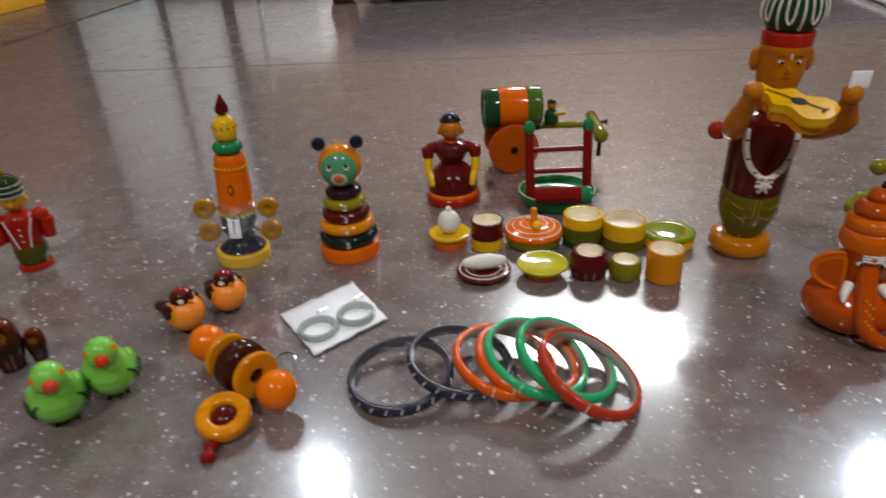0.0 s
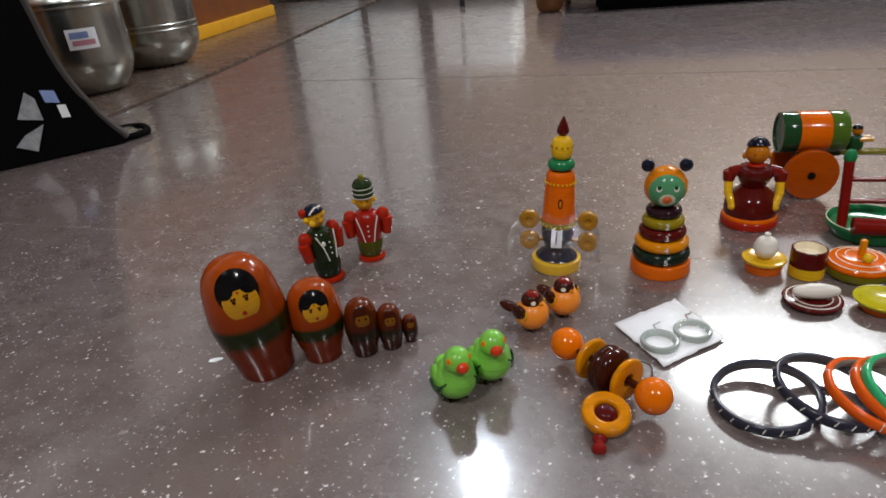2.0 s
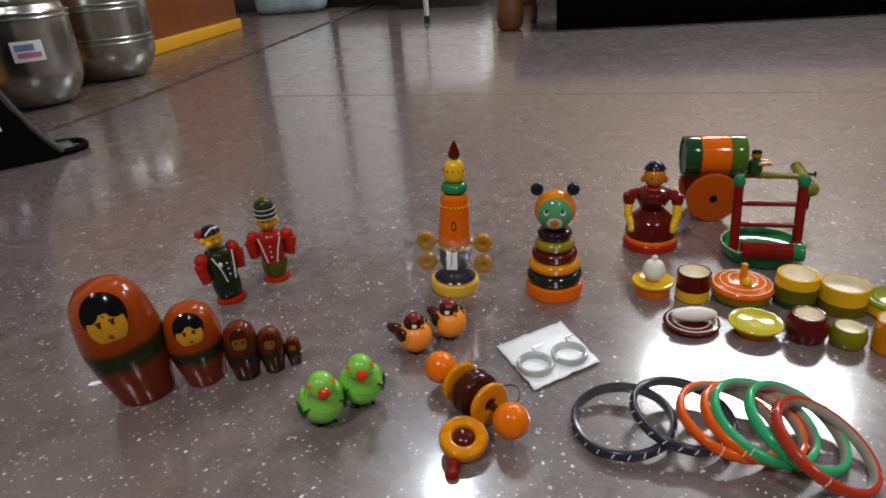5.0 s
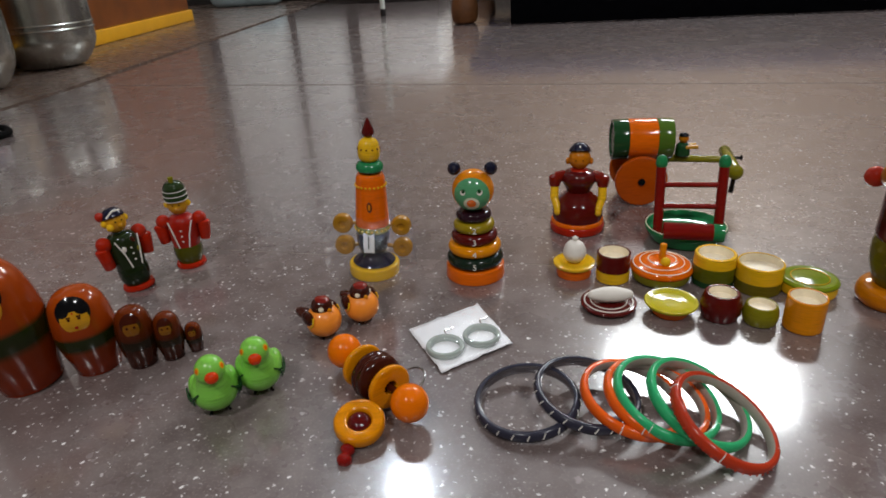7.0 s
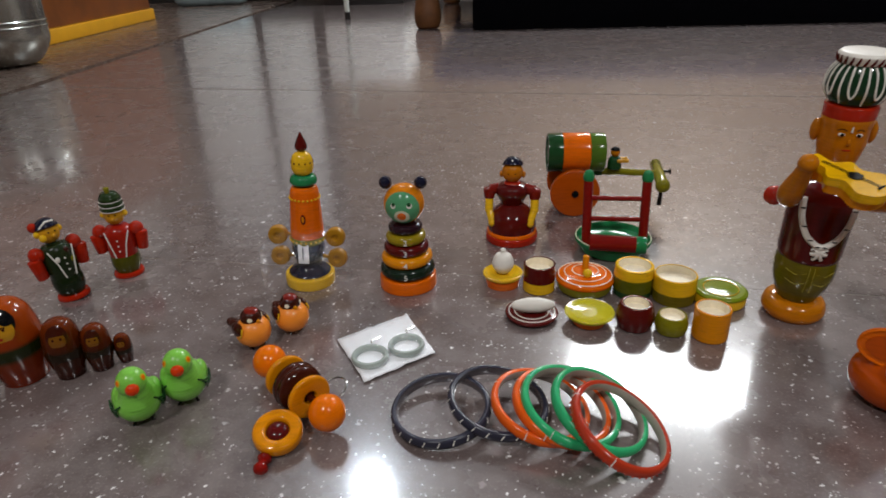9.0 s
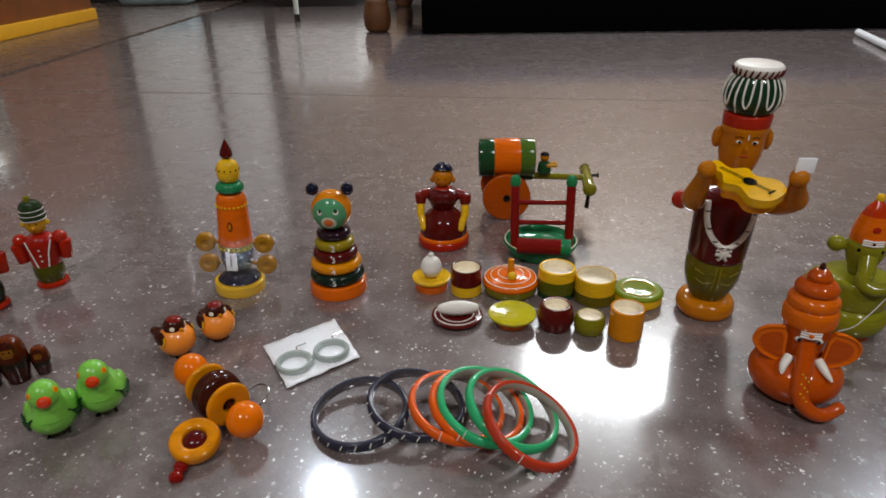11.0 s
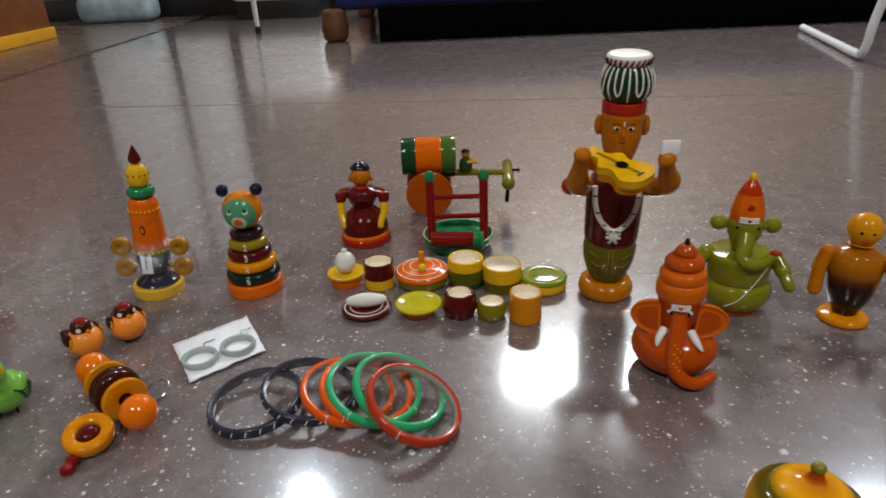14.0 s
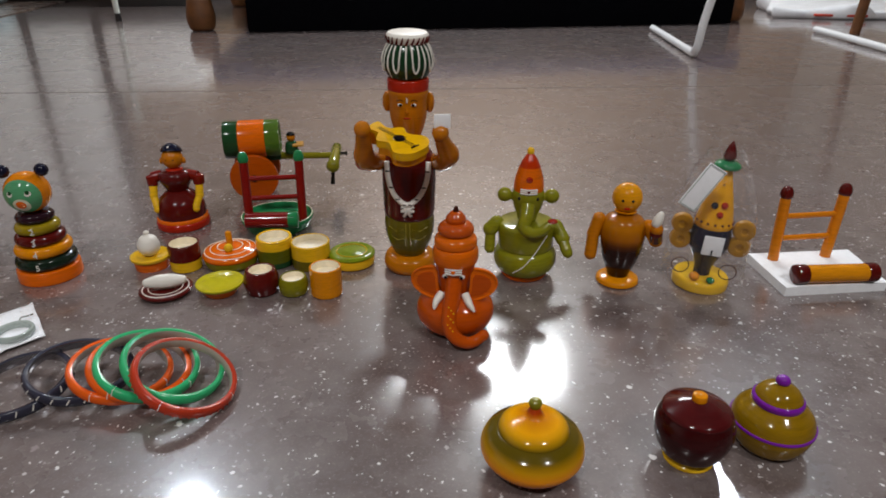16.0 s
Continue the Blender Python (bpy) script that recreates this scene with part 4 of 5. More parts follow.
for y in (-27, 27):
    w = part("wheel", Mesh().lathe(rounded([(0, -4), (30.5, -4), (31.5, -2), (31.5, 2), (30.5, 4), (0, 4)], 1.2), lacquer("lac_wheel", "b04a04"), Matrix.Translation((-1, y, 31.5)) @ pose(0, 0, 0, 90, 0, 0), 40), cart, "orange wooden wheel")
    part("hub", Mesh().lathe(rounded([(0, -6), (4.5, -6), (4.5, 6), (0, 6)], 1), BLACK, Matrix.Translation((-1, y, 31.5)) @ pose(0, 0, 0, 90, 0, 0), 14), w)
part("axle", Mesh().tube([(-1, -25, 31.5), (-1, 25, 31.5)], 3, OLIVE, 10), cart)
part("bed", Mesh().box((10, 0, 51), (50, 18, 6), DKGREEN, 1.5), cart)
part("pole", Mesh().tube([(28, 0, 52), (110, -6, 50)], [5, 4], OLIVE, 12), cart, "olive pole")
yk = part("yoke", Mesh().tube([(112, 36, 50), (111, 32, 50), (103, -44, 47), (102, -48, 47)], [5.6, 7.2, 7.6, 6], OLIVE, 16).ball((103, -44, 47), 9, OLIVE, 16), cart, "olive yoke")
part("peg", Mesh().lathe(smooth([(0, 0), (2, 1), (2, 9), (4, 11), (0, 13)]), BLACK, Matrix.Translation((112, 2, 50)) @ pose(0, 0, 0, 0, 90, 0), 10), yk)
part("peg", Mesh().tube([(103, -42, 44), (102, -43, 34), (101, -44, 22)], [2.4, 2.6, 3], BLACK, 10), yk)
m = Mesh()
m.lathe(smooth([(0, 0), (8, 0.5), (9, 6), (7.5, 14), (4, 17)]), DKGREEN, pose(50, -4, 56), 16)
m.ball((50, -4, 78), 6, SKIN, 14)
m.cap((50, -4, 79), 6.2, BLACK, (0, 0, 1), 0, 70, 1.05)
for y in (-8, 2):
    m.tube([(52, y - 2, 68), (66, y - 4, 69)], 2.4, FACE, 8)
thing("driver_doll", (0.114, 0.808, 0), 3, "tiny seated wooden driver doll on the cart pole", "doll", mesh=m)


def see_saw(dish, post, knob, tipcol, roller, rollend, at, turn, label):
    ob = thing("swing_toy", at, turn, label, "toy", "swing toys")
    if dish:
        base = part("dish", Mesh().lathe(rounded([(0, 0), (35, 0), (38, 3), (43, 13), (43, 16.5), (40.5, 16.5), (38, 10), (24, 8), (22, 9.5), (0, 9.5)], 1), GREEN, seg=48), ob, "green lacquered dish")
        part("stripe", Mesh().tube([(41.8 * math.cos(i * math.pi / 24), 41.8 * math.sin(i * math.pi / 24), 16.7) for i in range(48)], 0.5, CREAM, 5, True), base)
        z0, sep, y0, y1, top, r = 9, 31, -12, 1, 84, 5.2
        rungs = (40, 63)
        rp = ((-30, -38, 25), (27, -43, 25))
    else:
        m = Mesh()
        m.plate([(-55, -40), (51, -43), (66, 31), (-48, 36)], 9.5, PAPER)
        base = part("board", m, ob, "white painted board")
        z0, sep, y0, y1, top, r = 9, 30, 20, 24, 79, 5.3
        rungs = (33, 57)
        rp = ((-41, -32, 19), (36, -38, 19))
    for s in (-1, 1):
        tx = s * sep * 1.02 if dish else s * sep * 1.09 + 3.5
        p = part("post", Mesh().tube([(s * sep, y0, z0), (tx, y1, top)], r, post, 14), ob)
        part("knob", Mesh().lathe(smooth([(0, -3), (r, -2), (r * 1.22, 3), (r * 0.8, 9), (0, 11)]), knob, pose(tx, y1, top), 14), p)
    for z in rungs:
        y = y0 + (y1 - y0) * (z - z0) / (top - z0)
        lean = 0 if dish else 3.5 * (z - z0) / (top - z0)
        part("rung", Mesh().tube([(-sep + lean, y, z), (sep + lean, y, z)], 3, post, 10), ob)
    a, c = Vector(rp[0]), Vector(rp[1])
    rl = part("roller", Mesh().tube([a, c], 9, roller, 22), ob, "turned roller")
    for q, d in ((a, a - c), (c, c - a)):
        if dish and q is a:
            continue
        part("roller_end", Mesh().lathe(rounded([(0, -9), (9.6, -9), (9.6, 2), (0, 2.5)], 1), rollend, Matrix.Translation(q) @ d.to_track_quat("Z", "Y").to_matrix().to_4x4(), 22), rl)
    return ob


see_saw(True, lacquer("lac_post_red", "7c120e"), GREEN, MAROON, lacquer("lac_roller", "7a1410"), GREEN, (0.152, 0.684, 0), 0, "red wooden ladder swing toy standing in a green dish")
see_saw(False, lacquer("lac_post_amber", "d27a12"), MAROON, MAROON, lacquer("lac_roller_amber", "d98a10"), MAROON, (0.712, 0.480, 0), 0, "amber wooden ladder swing toy on a white board")


# ---------------------------------------------------------------- kitchen set
def turned(name, at, label, rows, group="kitchen set", tilt=(0, 0)):
    """rows: (part name, profile, material)."""
    ob = thing(name, (*at, 0), 0, label, name.split("_")[-1], group, tip=tilt)
    for nm, prof, mat in rows:
        part(nm, Mesh().lathe(rounded(prof, 0.9), mat, seg=40), ob)
    return ob


def cup(at, label, bands, r, h, wall=2.6, belly=0.0):
    """Open cup of coloured bands with a bare-wood inside."""
    ob = thing("cup", (*at, 0), 0, label, "cup", "kitchen set")
    z = 0.0
    for i, (mat, z1) in enumerate(bands):
        n = 6
        wall_pts = [(r + belly * math.sin(math.pi * (z + (z1 - z) * j / n) / h), z + (z1 - z) * j / n) for j in range(n + 1)]
        pts = ([(0, 0), (r - 1.2, 0), (r + belly * 0.3, 1.2)] + wall_pts[1:]) if i == 0 else wall_pts
        part("band", Mesh().lathe(pts if i else rounded(pts, 0.8), mat, seg=40), ob)
        z = z1
    rt = wall_pts[-1][0]
    wall *= 0.65
    part("rim", Mesh().lathe(rounded([(rt, h), (rt - 0.6, h + 0.9), (rt - wall, h + 0.9), (rt - wall - 0.3, h - 0.5)], 0.5), bands[-1][0], seg=40), ob)
    part("inside", Mesh().lathe([(rt - wall - 0.3, h + 0.4), (rt - wall - 0.8, h * 0.76), (0, h * 0.73)], CREAM, seg=40), ob, "bare wood inside")
    return ob


cup((0.067, 0.583), "maroon and yellow wooden cup, open", [(YELLOW, 12), (MAROON, 29)], 16, 29)
cup((0.160, 0.582), "olive wooden jar with a pale yellow ringed neck", [(DKGREEN, 7), (lacquer("lac_jar_olive", "5a5c10"), 21), (YELLOW, 31)], 18.6, 31, 4.5, 0.8)
cup((0.198, 0.573), "yellow wooden cup with an olive foot", [(lacquer("lac_foot_olive", "64580e"), 12), (YELLOW, 27)], 20.4, 27, 2.6)
cup((0.153, 0.519), "round maroon wooden pot, open", [(MAROON, 24)], 14.2, 24, 4, 3.0)
cup((0.184, 0.513), "small olive-green wooden pot, open", [(OLIVE, 17)], 12.6, 17, 2.4, 2.0)
cup((0.216, 0.507), "plain amber wooden tumbler", [(AMBER, 29)], 15.4, 29, 2.8)
turned("egg_cup", (0.030, 0.591), "yellow wooden saucer on an orange foot", [
    ("foot", [(0, 0), (17, 0), (18, 10), (0, 10)], ORANGE),
    ("plate", [(0, 10), (19, 10), (20.6, 12), (20.6, 14.5), (17, 14.5), (8, 13), (0, 13)], YELLOW)])
m = Mesh().lathe(smooth([(0, 12.5), (6, 14), (10.5, 20), (11, 26), (8, 33), (3, 36), (2, 37), (3, 39), (0, 41.5)]), WHITE)
thing("wooden_egg", (0.030, 0.591, 0.0006), 0, "white wooden egg with a small knob in a yellow saucer", "egg", mesh=m)
lid = turned("lidded_pan", (0.113, 0.587), "low orange lidded wooden pan with pale rings", [
    ("pan", [(0, 0), (24, 0), (27, 3), (28.5, 11), (0, 11)], OLIVE),
    ("lid", [(0, 11), (29, 11), (29.6, 13.5), (27, 17), (16, 20.5), (0, 22)], ORANGE),
    ("handle", [(0, 20), (3.4, 20), (3.2, 37), (0, 38)], AMBER)])
for r, z in ((26.6, 17.2), (20.5, 19.3), (13, 21.3)):
    part("stripe", Mesh().tube([(r * math.cos(i * math.pi / 24), r * math.sin(i * math.pi / 24), z - 0.4) for i in range(48)], 0.55, CREAM, 5, True), lid)
part("knob", Mesh().ball((1, -13, 24), 4.8, YELLOW, 16), lid)
gl = turned("lidded_box", (0.241, 0.571), "shallow yellow wooden box with a green lid", [
    ("box", [(0, 0), (22, 0), (24, 2), (24, 11), (0, 11)], YELLOW),
    ("lid", [(0, 11), (24.6, 11), (25, 12.8), (22, 15), (16, 14.2), (8, 15.2), (0, 15.5)], lacquer("lac_leaf", "7c8e14"))])
part("stripe", Mesh().tube([(16 * math.cos(i * math.pi / 24), 16 * math.sin(i * math.pi / 24), 14.6) for i in range(48)], 0.45, YELLOW, 5, True), gl)
dish = turned("rolling_board", (0.0595, 0.529), "round maroon wooden rolling board with white rings", [
    ("board", [(0, 0), (18, 0), (24, 2), (25.2, 4.5), (24.5, 6), (14, 6.4), (0, 5.6)], MAROON)])
for r in (21.5, 16):
    part("stripe", Mesh().tube([(r * math.cos(i * math.pi / 24), r * math.sin(i * math.pi / 24), 6.2) for i in range(48)], 0.7, WHITE, 5, True), dish)
m = Mesh().lathe(smooth([(0, -20), (2.4, -19.5), (4.5, -16), (7, -6), (7.2, 0), (7, 6), (4.5, 16), (2.4, 19.5), (0, 20)]), WHITE, pose(0, 0, 0, 0, 90, 0), 20)
thing("rolling_pin", (0.0605, 0.526, 0.0140), 6, "small white spindle-shaped wooden rolling pin", "rolling pin", "kitchen set", m)
turned("dish", (0.1125, 0.523), "shallow lime-yellow wooden dish on an orange foot", [
    ("foot", [(0, 0), (15, 0), (18.5, 8), (0, 8)], ORANGE),
    ("plate", [(0, 8), (21, 8), (23.2, 11), (22.6, 12.4), (16, 10.6), (7, 9.6), (0, 9.8)], lacquer("lac_citron", "b9ae1a"))])


# ---------------------------------------------------------------- bangles
def bangle(at, tilt, az, R, outer, lining, marks, label, ticks=44):
    ob = thing("bangle", (0, 0, 0), 0, label, "bangle", "bangles")
    ob.matrix_world = Matrix.Translation(at) @ Matrix.Rotation(radians(az), 4, "Z") @ Matrix.Rotation(radians(tilt), 4, "Y")
    n = 72
    m, k = Mesh(), None
    sect = [(R - 4.6, -3.6), (R - 2.4, -4.1), (R - 0.7, -3.0), (R, 0), (R - 0.7, 3.0), (R - 2.4, 4.1), (R - 4.6, 3.6)]
    m.lathe(smooth(sect, 3), outer, seg=n)
    part("band", m, ob)
    part("lining", Mesh().lathe([(R - 4.6, -3.6), (R - 5.1, -2.4), (R - 5.2, 0), (R - 5.1, 2.4), (R - 4.6, 3.6)], lining, seg=n), ob, "pale inner lining")
    m = Mesh()
    for i in range(ticks):
        a = 2 * math.pi * i / ticks
        if marks == "tick":
            pts = [(R * math.cos(a - 0.02), R * math.sin(a - 0.02), -0.6), ((R - 0.1) * math.cos(a), (R - 0.1) * math.sin(a), 1.0), ((R - 0.9) * math.cos(a + 0.03), (R - 0.9) * math.sin(a + 0.03), 3.0)]
            m.tube(pts, 0.5, WHITE, 5)
        elif marks == "few" and i % 11 == 0:
            m.tube([((R + 0.1) * math.cos(a), (R + 0.1) * math.sin(a), -2), ((R - 0.6) * math.cos(a), (R - 0.6) * math.sin(a), 3.1), ((R - 2.8) * math.cos(a), (R - 2.8) * math.sin(a), 4.0)], 0.4, WHITE, 5)
        elif marks == "notch":
            m.ball(((R - 0.1) * math.cos(a), (R - 0.1) * math.sin(a), -2.2), (0.6, 0.6, 1.0), outer, 6)
            if i % 11 == 0:
                m.tube([((R + 0.1) * math.cos(a), (R + 0.1) * math.sin(a), -2), ((R - 0.6) * math.cos(a), (R - 0.6) * math.sin(a), 3.1), ((R - 2.8) * math.cos(a), (R - 2.8) * math.sin(a), 4.0)], 0.4, WHITE, 5)
    if len(m.bm.verts):
        mk = part("inlay", m, ob, "inlaid pale ticks")
        tagged(mk, kind="stuff")
    return ob


bangle((-0.0080, 0.3790, 0.0085), -6, 45, 38.0, BANGLE_DARK, INNER_DARK, "tick", "slate-grey bangle with silver ticks lying flat", 22)
bangle((0.0340, 0.3850, 0.0135), 10, 343, 38.0, BANGLE_DARK, INNER_DARK, "tick", "slate-grey bangle with silver ticks leaning on another", 22)
bangle((0.0650, 0.3820, 0.0140), 14, 343, 37.2, BANGLE_ORANGE, INNER, "few", "glossy orange bangle leaning in a row")
bangle((0.0800, 0.3795, 0.0165), 17, 340, 37.0, BANGLE_ORANGE, INNER, "few", "glossy orange bangle leaning against a green one")
bangle((0.0865, 0.3780, 0.0190), 18.5, 336, 37.6, BANGLE_GREEN, INNER, "few", "glossy green bangle leaning in a row")
bangle((0.1063, 0.3745, 0.0195), 25, 343, 37.6, BANGLE_GREEN, INNER, "", "plain glossy green bangle leaning on its neighbour")
bangle((0.1188, 0.3575, 0.0203), 27.0, 345, 37.8, BANGLE_RED, INNER, "notch", "red bangle with notched edge lying on top")

# ---------------------------------------------------------------- earring packet
pk = thing("earring_packet", (-0.0665, 0.4665, 0.0012), 0, "white card of two grey-green hoop earrings in clear wrap", "packet")
m = Mesh()
quad = [Vector((-48, 5)), Vector((7, 53)), Vector((43, -8)), Vector((-9, -53))]
N = 14
grid = [[None] * (N + 1) for _ in range(N + 1)]
k = m.slot(PAPER)
for i in range(N + 1):
    for j in range(N + 1):
        u, v = i / N, j / N
        p = quad[0].lerp(quad[3], u).lerp(quad[1].lerp(quad[2], u), v)
        edge = max(abs(u - 0.5), abs(v - 0.5)) * 2
        grid[i][j] = m.bm.verts.new((p.x + 1.2 * noise.noise((i * 0.8, j * 0.8, 3)), p.y + 1.2 * noise.noise((i * 0.8, j * 0.8, 8)), 1.6 + 1.8 * noise.noise((i * 0.45, j * 0.45, 1)) * edge + 2.2 * max(0, edge - 0.8) * (noise.noise((i * 0.9, j * 0.9, 5)) + 0.4)))
for i in range(N):
    for j in range(N):
        m.bm.faces.new((grid[i][j], grid[i + 1][j], grid[i + 1][j + 1], grid[i][j + 1])).material_index = k
card = m.made("card")
cob = new("card", card)
cob.parent = pk
sol = cob.modifiers.new("thickness", "SOLIDIFY")
sol.thickness = 0.0008
tagged(cob, "white paper card, crinkled")
for x, y in ((-11, -23), (17, -4)):
    hp = part("hoop", Mesh().lathe(rounded([(12, 2.2), (15.4, 2.2), (16.2, 5), (15.4, 7.6), (12.8, 7.6), (11.6, 5), (12, 2.2)], 1), GREYPLASTIC, pose(x, y, 0), 40), pk, "grey-green hoop earring")
    part("hook", Mesh().tube(smooth([(x - 2, y + 16, 6), (x - 4, y + 22, 6), (x - 1, y + 26, 5), (x + 2, y + 31, 4)], 4), 0.7, CHROME, 6), hp)
m = Mesh()
k = m.slot(FILM)
rows_ = []
for i in range(11):
    rows_.append([m.bm.verts.new(((quad[0].lerp(quad[3], i / 10).lerp(quad[1].lerp(quad[2], i / 10), j / 10)).to_3d() * 1.0) + Vector((0, 0, 3 + 6.5 * (1 - (abs(i - 5) / 5) ** 3) * (1 - (abs(j - 5) / 5) ** 3) + 0.9 * noise.noise((i, j, 2.5))))) for j in range(11)])
for i in range(10):
    for j in range(10):
        m.bm.faces.new((rows_[i][j], rows_[i + 1][j], rows_[i + 1][j + 1], rows_[i][j + 1])).material_index = k
fl = part("wrap", m, pk, "clear crinkled wrap")
fl.visible_shadow = False

# ---------------------------------------------------------------- rattle, birds
A, Bq = Vector((-0.1525, 0.4115, 0.0195)), Vector((-0.0875, 0.3545, 0.0195))
rat = thing("rattle", (A + Bq) / 2, math.degrees(math.atan2(Bq.y - A.y, Bq.x - A.x)), "wooden rattle with orange balls, yellow discs and a brown roller", "rattle")
half = (Bq - A).length * 500
X = pose(0, 0, 0, 0, 90, 0)
part("axle", Mesh().tube([(-half, 0, 0), (half, 0, 0)], 3, BROWN, 12), rat)
for s in (-1, 1):
    part("ball", Mesh().ball((s * half, 0, 0), 13.6, ORB, 28), rat, "glossy orange ball")
for x in (-16.5, 18.5):
    part("disc", Mesh().lathe(rounded([(5.5, -2.5), (16.5, -2.5), (17.6, 0), (16.5, 2.5), (5.5, 2.5), (4.6, 0), (5.5, -2.5)], 1.2), AMBER, Matrix.Translation((x, 0, 0)) @ X, 36), rat, "yellow disc")
part("roller", Mesh().lathe(rounded([(0, -10), (13, -10), (18, -7), (19, -2.5), (17.6, 0), (19, 2.5), (18, 7), (13, 10), (0, 10)], 1.6), BROWN, Matrix.Translation((2, 0, 0)) @ X, 40), rat, "dark brown ribbed roller")
part("key_ring", Mesh().tube([(8 + 11 * math.cos(i * math.pi / 14), 26 + 11 * math.sin(i * math.pi / 14), -14 + 5 * math.sin(i * math.pi / 14)) for i in range(28)], 0.9, CHROME, 8, True), rat, "steel split ring")
tg = thing("ring_pendant", (-0.1205, 0.3405, 0.0), 0, "amber ring pendant with a maroon dome and bead", "pendant", tip=(0, 0))
tilt = Matrix.Translation((0, 0, 11)) @ pose(0, 0, 0, 14, 6, 0)
part("ring", Mesh().lathe(rounded([(8.5, -5), (16.6, -5), (17.8, -2), (17.8, 3), (16, 5), (9.4, 4.5), (8, 2), (8.5, -5)], 1.5), AMBER, tilt, 44), tg, "amber wooden ring")
part("dome", Mesh().lathe(smooth([(0, -4), (8.5, -4), (8.4, 1), (5.5, 4.5), (0, 6)]), MAROON, tilt, 28), tg, "maroon dome")
part("stem", Mesh().lathe(smooth([(0, 0), (3.6, 1), (5.2, 4), (3.4, 7), (4.4, 9), (5.2, 12), (3.4, 15), (0, 16)]), lacquer("lac_bead", "84120c"), tilt @ Matrix.Translation((-3, -16, -3)) @ pose(0, 0, 0, 90, 0, 0), 16), tg, "red bead stem")


def bird(at, turn, kind, label):
    ob = thing("bird_toy", (*at, 0), turn, label, "bird toy", kind + " birds")
    if kind == "green":
        bd = part("body", Mesh().ball((0, 2, 19.5), (17.0, 19, 16.5), LIME, 32, pose(0, 0, 0, -8, 0, 0)), ob)
        h = part("head", Mesh().ball((0, -9, 42.5), (10.6, 10.6, 11), LIME, 28), ob)
        part("neck", Mesh().lathe(smooth([(14, -6), (11.5, 0), (9.8, 6), (9.6, 11)]), LIME, pose(0, -5.5, 31, 14, 0, 0), 24), bd)
        part("beak", Mesh().ball((0, -19.2, 42), (4.8, 4.2, 4.6), lacquer("lac_beak", "d83c0c"), 16), h, "red ball beak")
        for s in (-1, 1):
            e = part("eye", Mesh().cap((0, -9, 42.5), (10.6, 10.6, 11), YELLOW, (s * 0.86, -0.5, 0.42), 0, 13, 1.02), h)
            part("pupil", Mesh().cap((0, -9, 42.5), (10.6, 10.6, 11), ORANGE, (s * 0.86, -0.5, 0.42), 0, 8, 1.04), e)
            w = part("wing", Mesh().ball((s * 11.8, 5, 21.5), (5.8, 11.5, 8.5), LIME, 20, pose(0, 0, 0, 14, 0, s * -4)), bd)
            for q in range(4):
                pts = [(-11.5 + q * 1.6, 25.5 - q * 3.4), (-8 + q * 1.8, 21.5 - q * 3.4), (-2 + q * 2.0, 20.5 - q * 3.0), (4.5 + q * 1.6, 23.5 - q * 2.6)]
                part("feather_line", Mesh().tube(smooth([(s * (1.9 + 17.2 * math.sqrt(max(0.05, 1 - ((y - 3) / 19) ** 2 - ((z - 20) / 17) ** 2))), y, z) for y, z in pts], 4), 0.7, DKGREEN, 6), w)
        part("tail", Mesh().ball((0, 25, 17), (8, 10, 5), LIME, 16, pose(0, 0, 0, 8, 0, 0)), bd)
        legx = 6
    else:
        bd = part("body", Mesh().ball((0, 0, 16.5), (15.6, 15.6, 14.6), BIRD, 28), ob, "orange ball body")
        h = part("head", Mesh().ball((0, 0, 30.5), (9.6, 9.4, 8.6), BROWN, 22), ob, "dark brown head")
        part("crown", Mesh().cap((0, 0, 30.5), (9.4, 9.4, 8.6), lacquer("lac_bird_crown", "7c1c10"), (0, -0.2, 1), 0, 38, 1.05), h)
        for s in (-1, 1):
            part("eye", Mesh().cap((0, 0, 30.5), (9.4, 9.4, 8.6), CREAM, (s * 0.7, -0.7, 0.15), 0, 13, 1.04), h)
            w = part("wing", Mesh().ball((s * 12.6, 5, 22), (4, 9, 7), BROWN, 14, pose(0, 0, 0, -15, 0, s * 10)), bd, "dark brown wing")
            part("wing_edge", Mesh().tube(smooth([(s * 14, -4, 26), (s * 15.6, -4, 20), (s * 14.6, 2, 14)], 3), 0.8, YELLOW, 5), w)
        part("beak", Mesh().lathe([(0, 0), (2, 0.5), (0, 5)], AMBER, Matrix.Translation((0, -8.5, 29)) @ pose(0, 0, 0, 90, 0, 0), 10), h)
        part("tail", Mesh().ball((0, 25, 15), (6.0, 11, 4.6), BROWN, 16, pose(0, 0, 0, 4, 0, 0)), bd, "dark tail")
        legx = 5
    for s in (-1, 1):
        part("foot", Mesh().tube([(s * legx, 0, 5), (s * legx, -1, 1.2), (s * legx * 1.2, -4, 0.8)], 1.1, BLACK, 8), ob)
    return ob


bird((-0.2345, 0.3560), 34, "green", "round lime-green wooden bird with a red beak")
bird((-0.2110, 0.3815), 26, "green", "lime-green wooden bird with a red beak beside its pair")
bird((-0.1870, 0.4600), 62, "orange", "orange ball-bodied wooden bird with a dark head and long tail")
bird((-0.1605, 0.4865), 48, "orange", "orange ball-bodied wooden bird with a dark head")


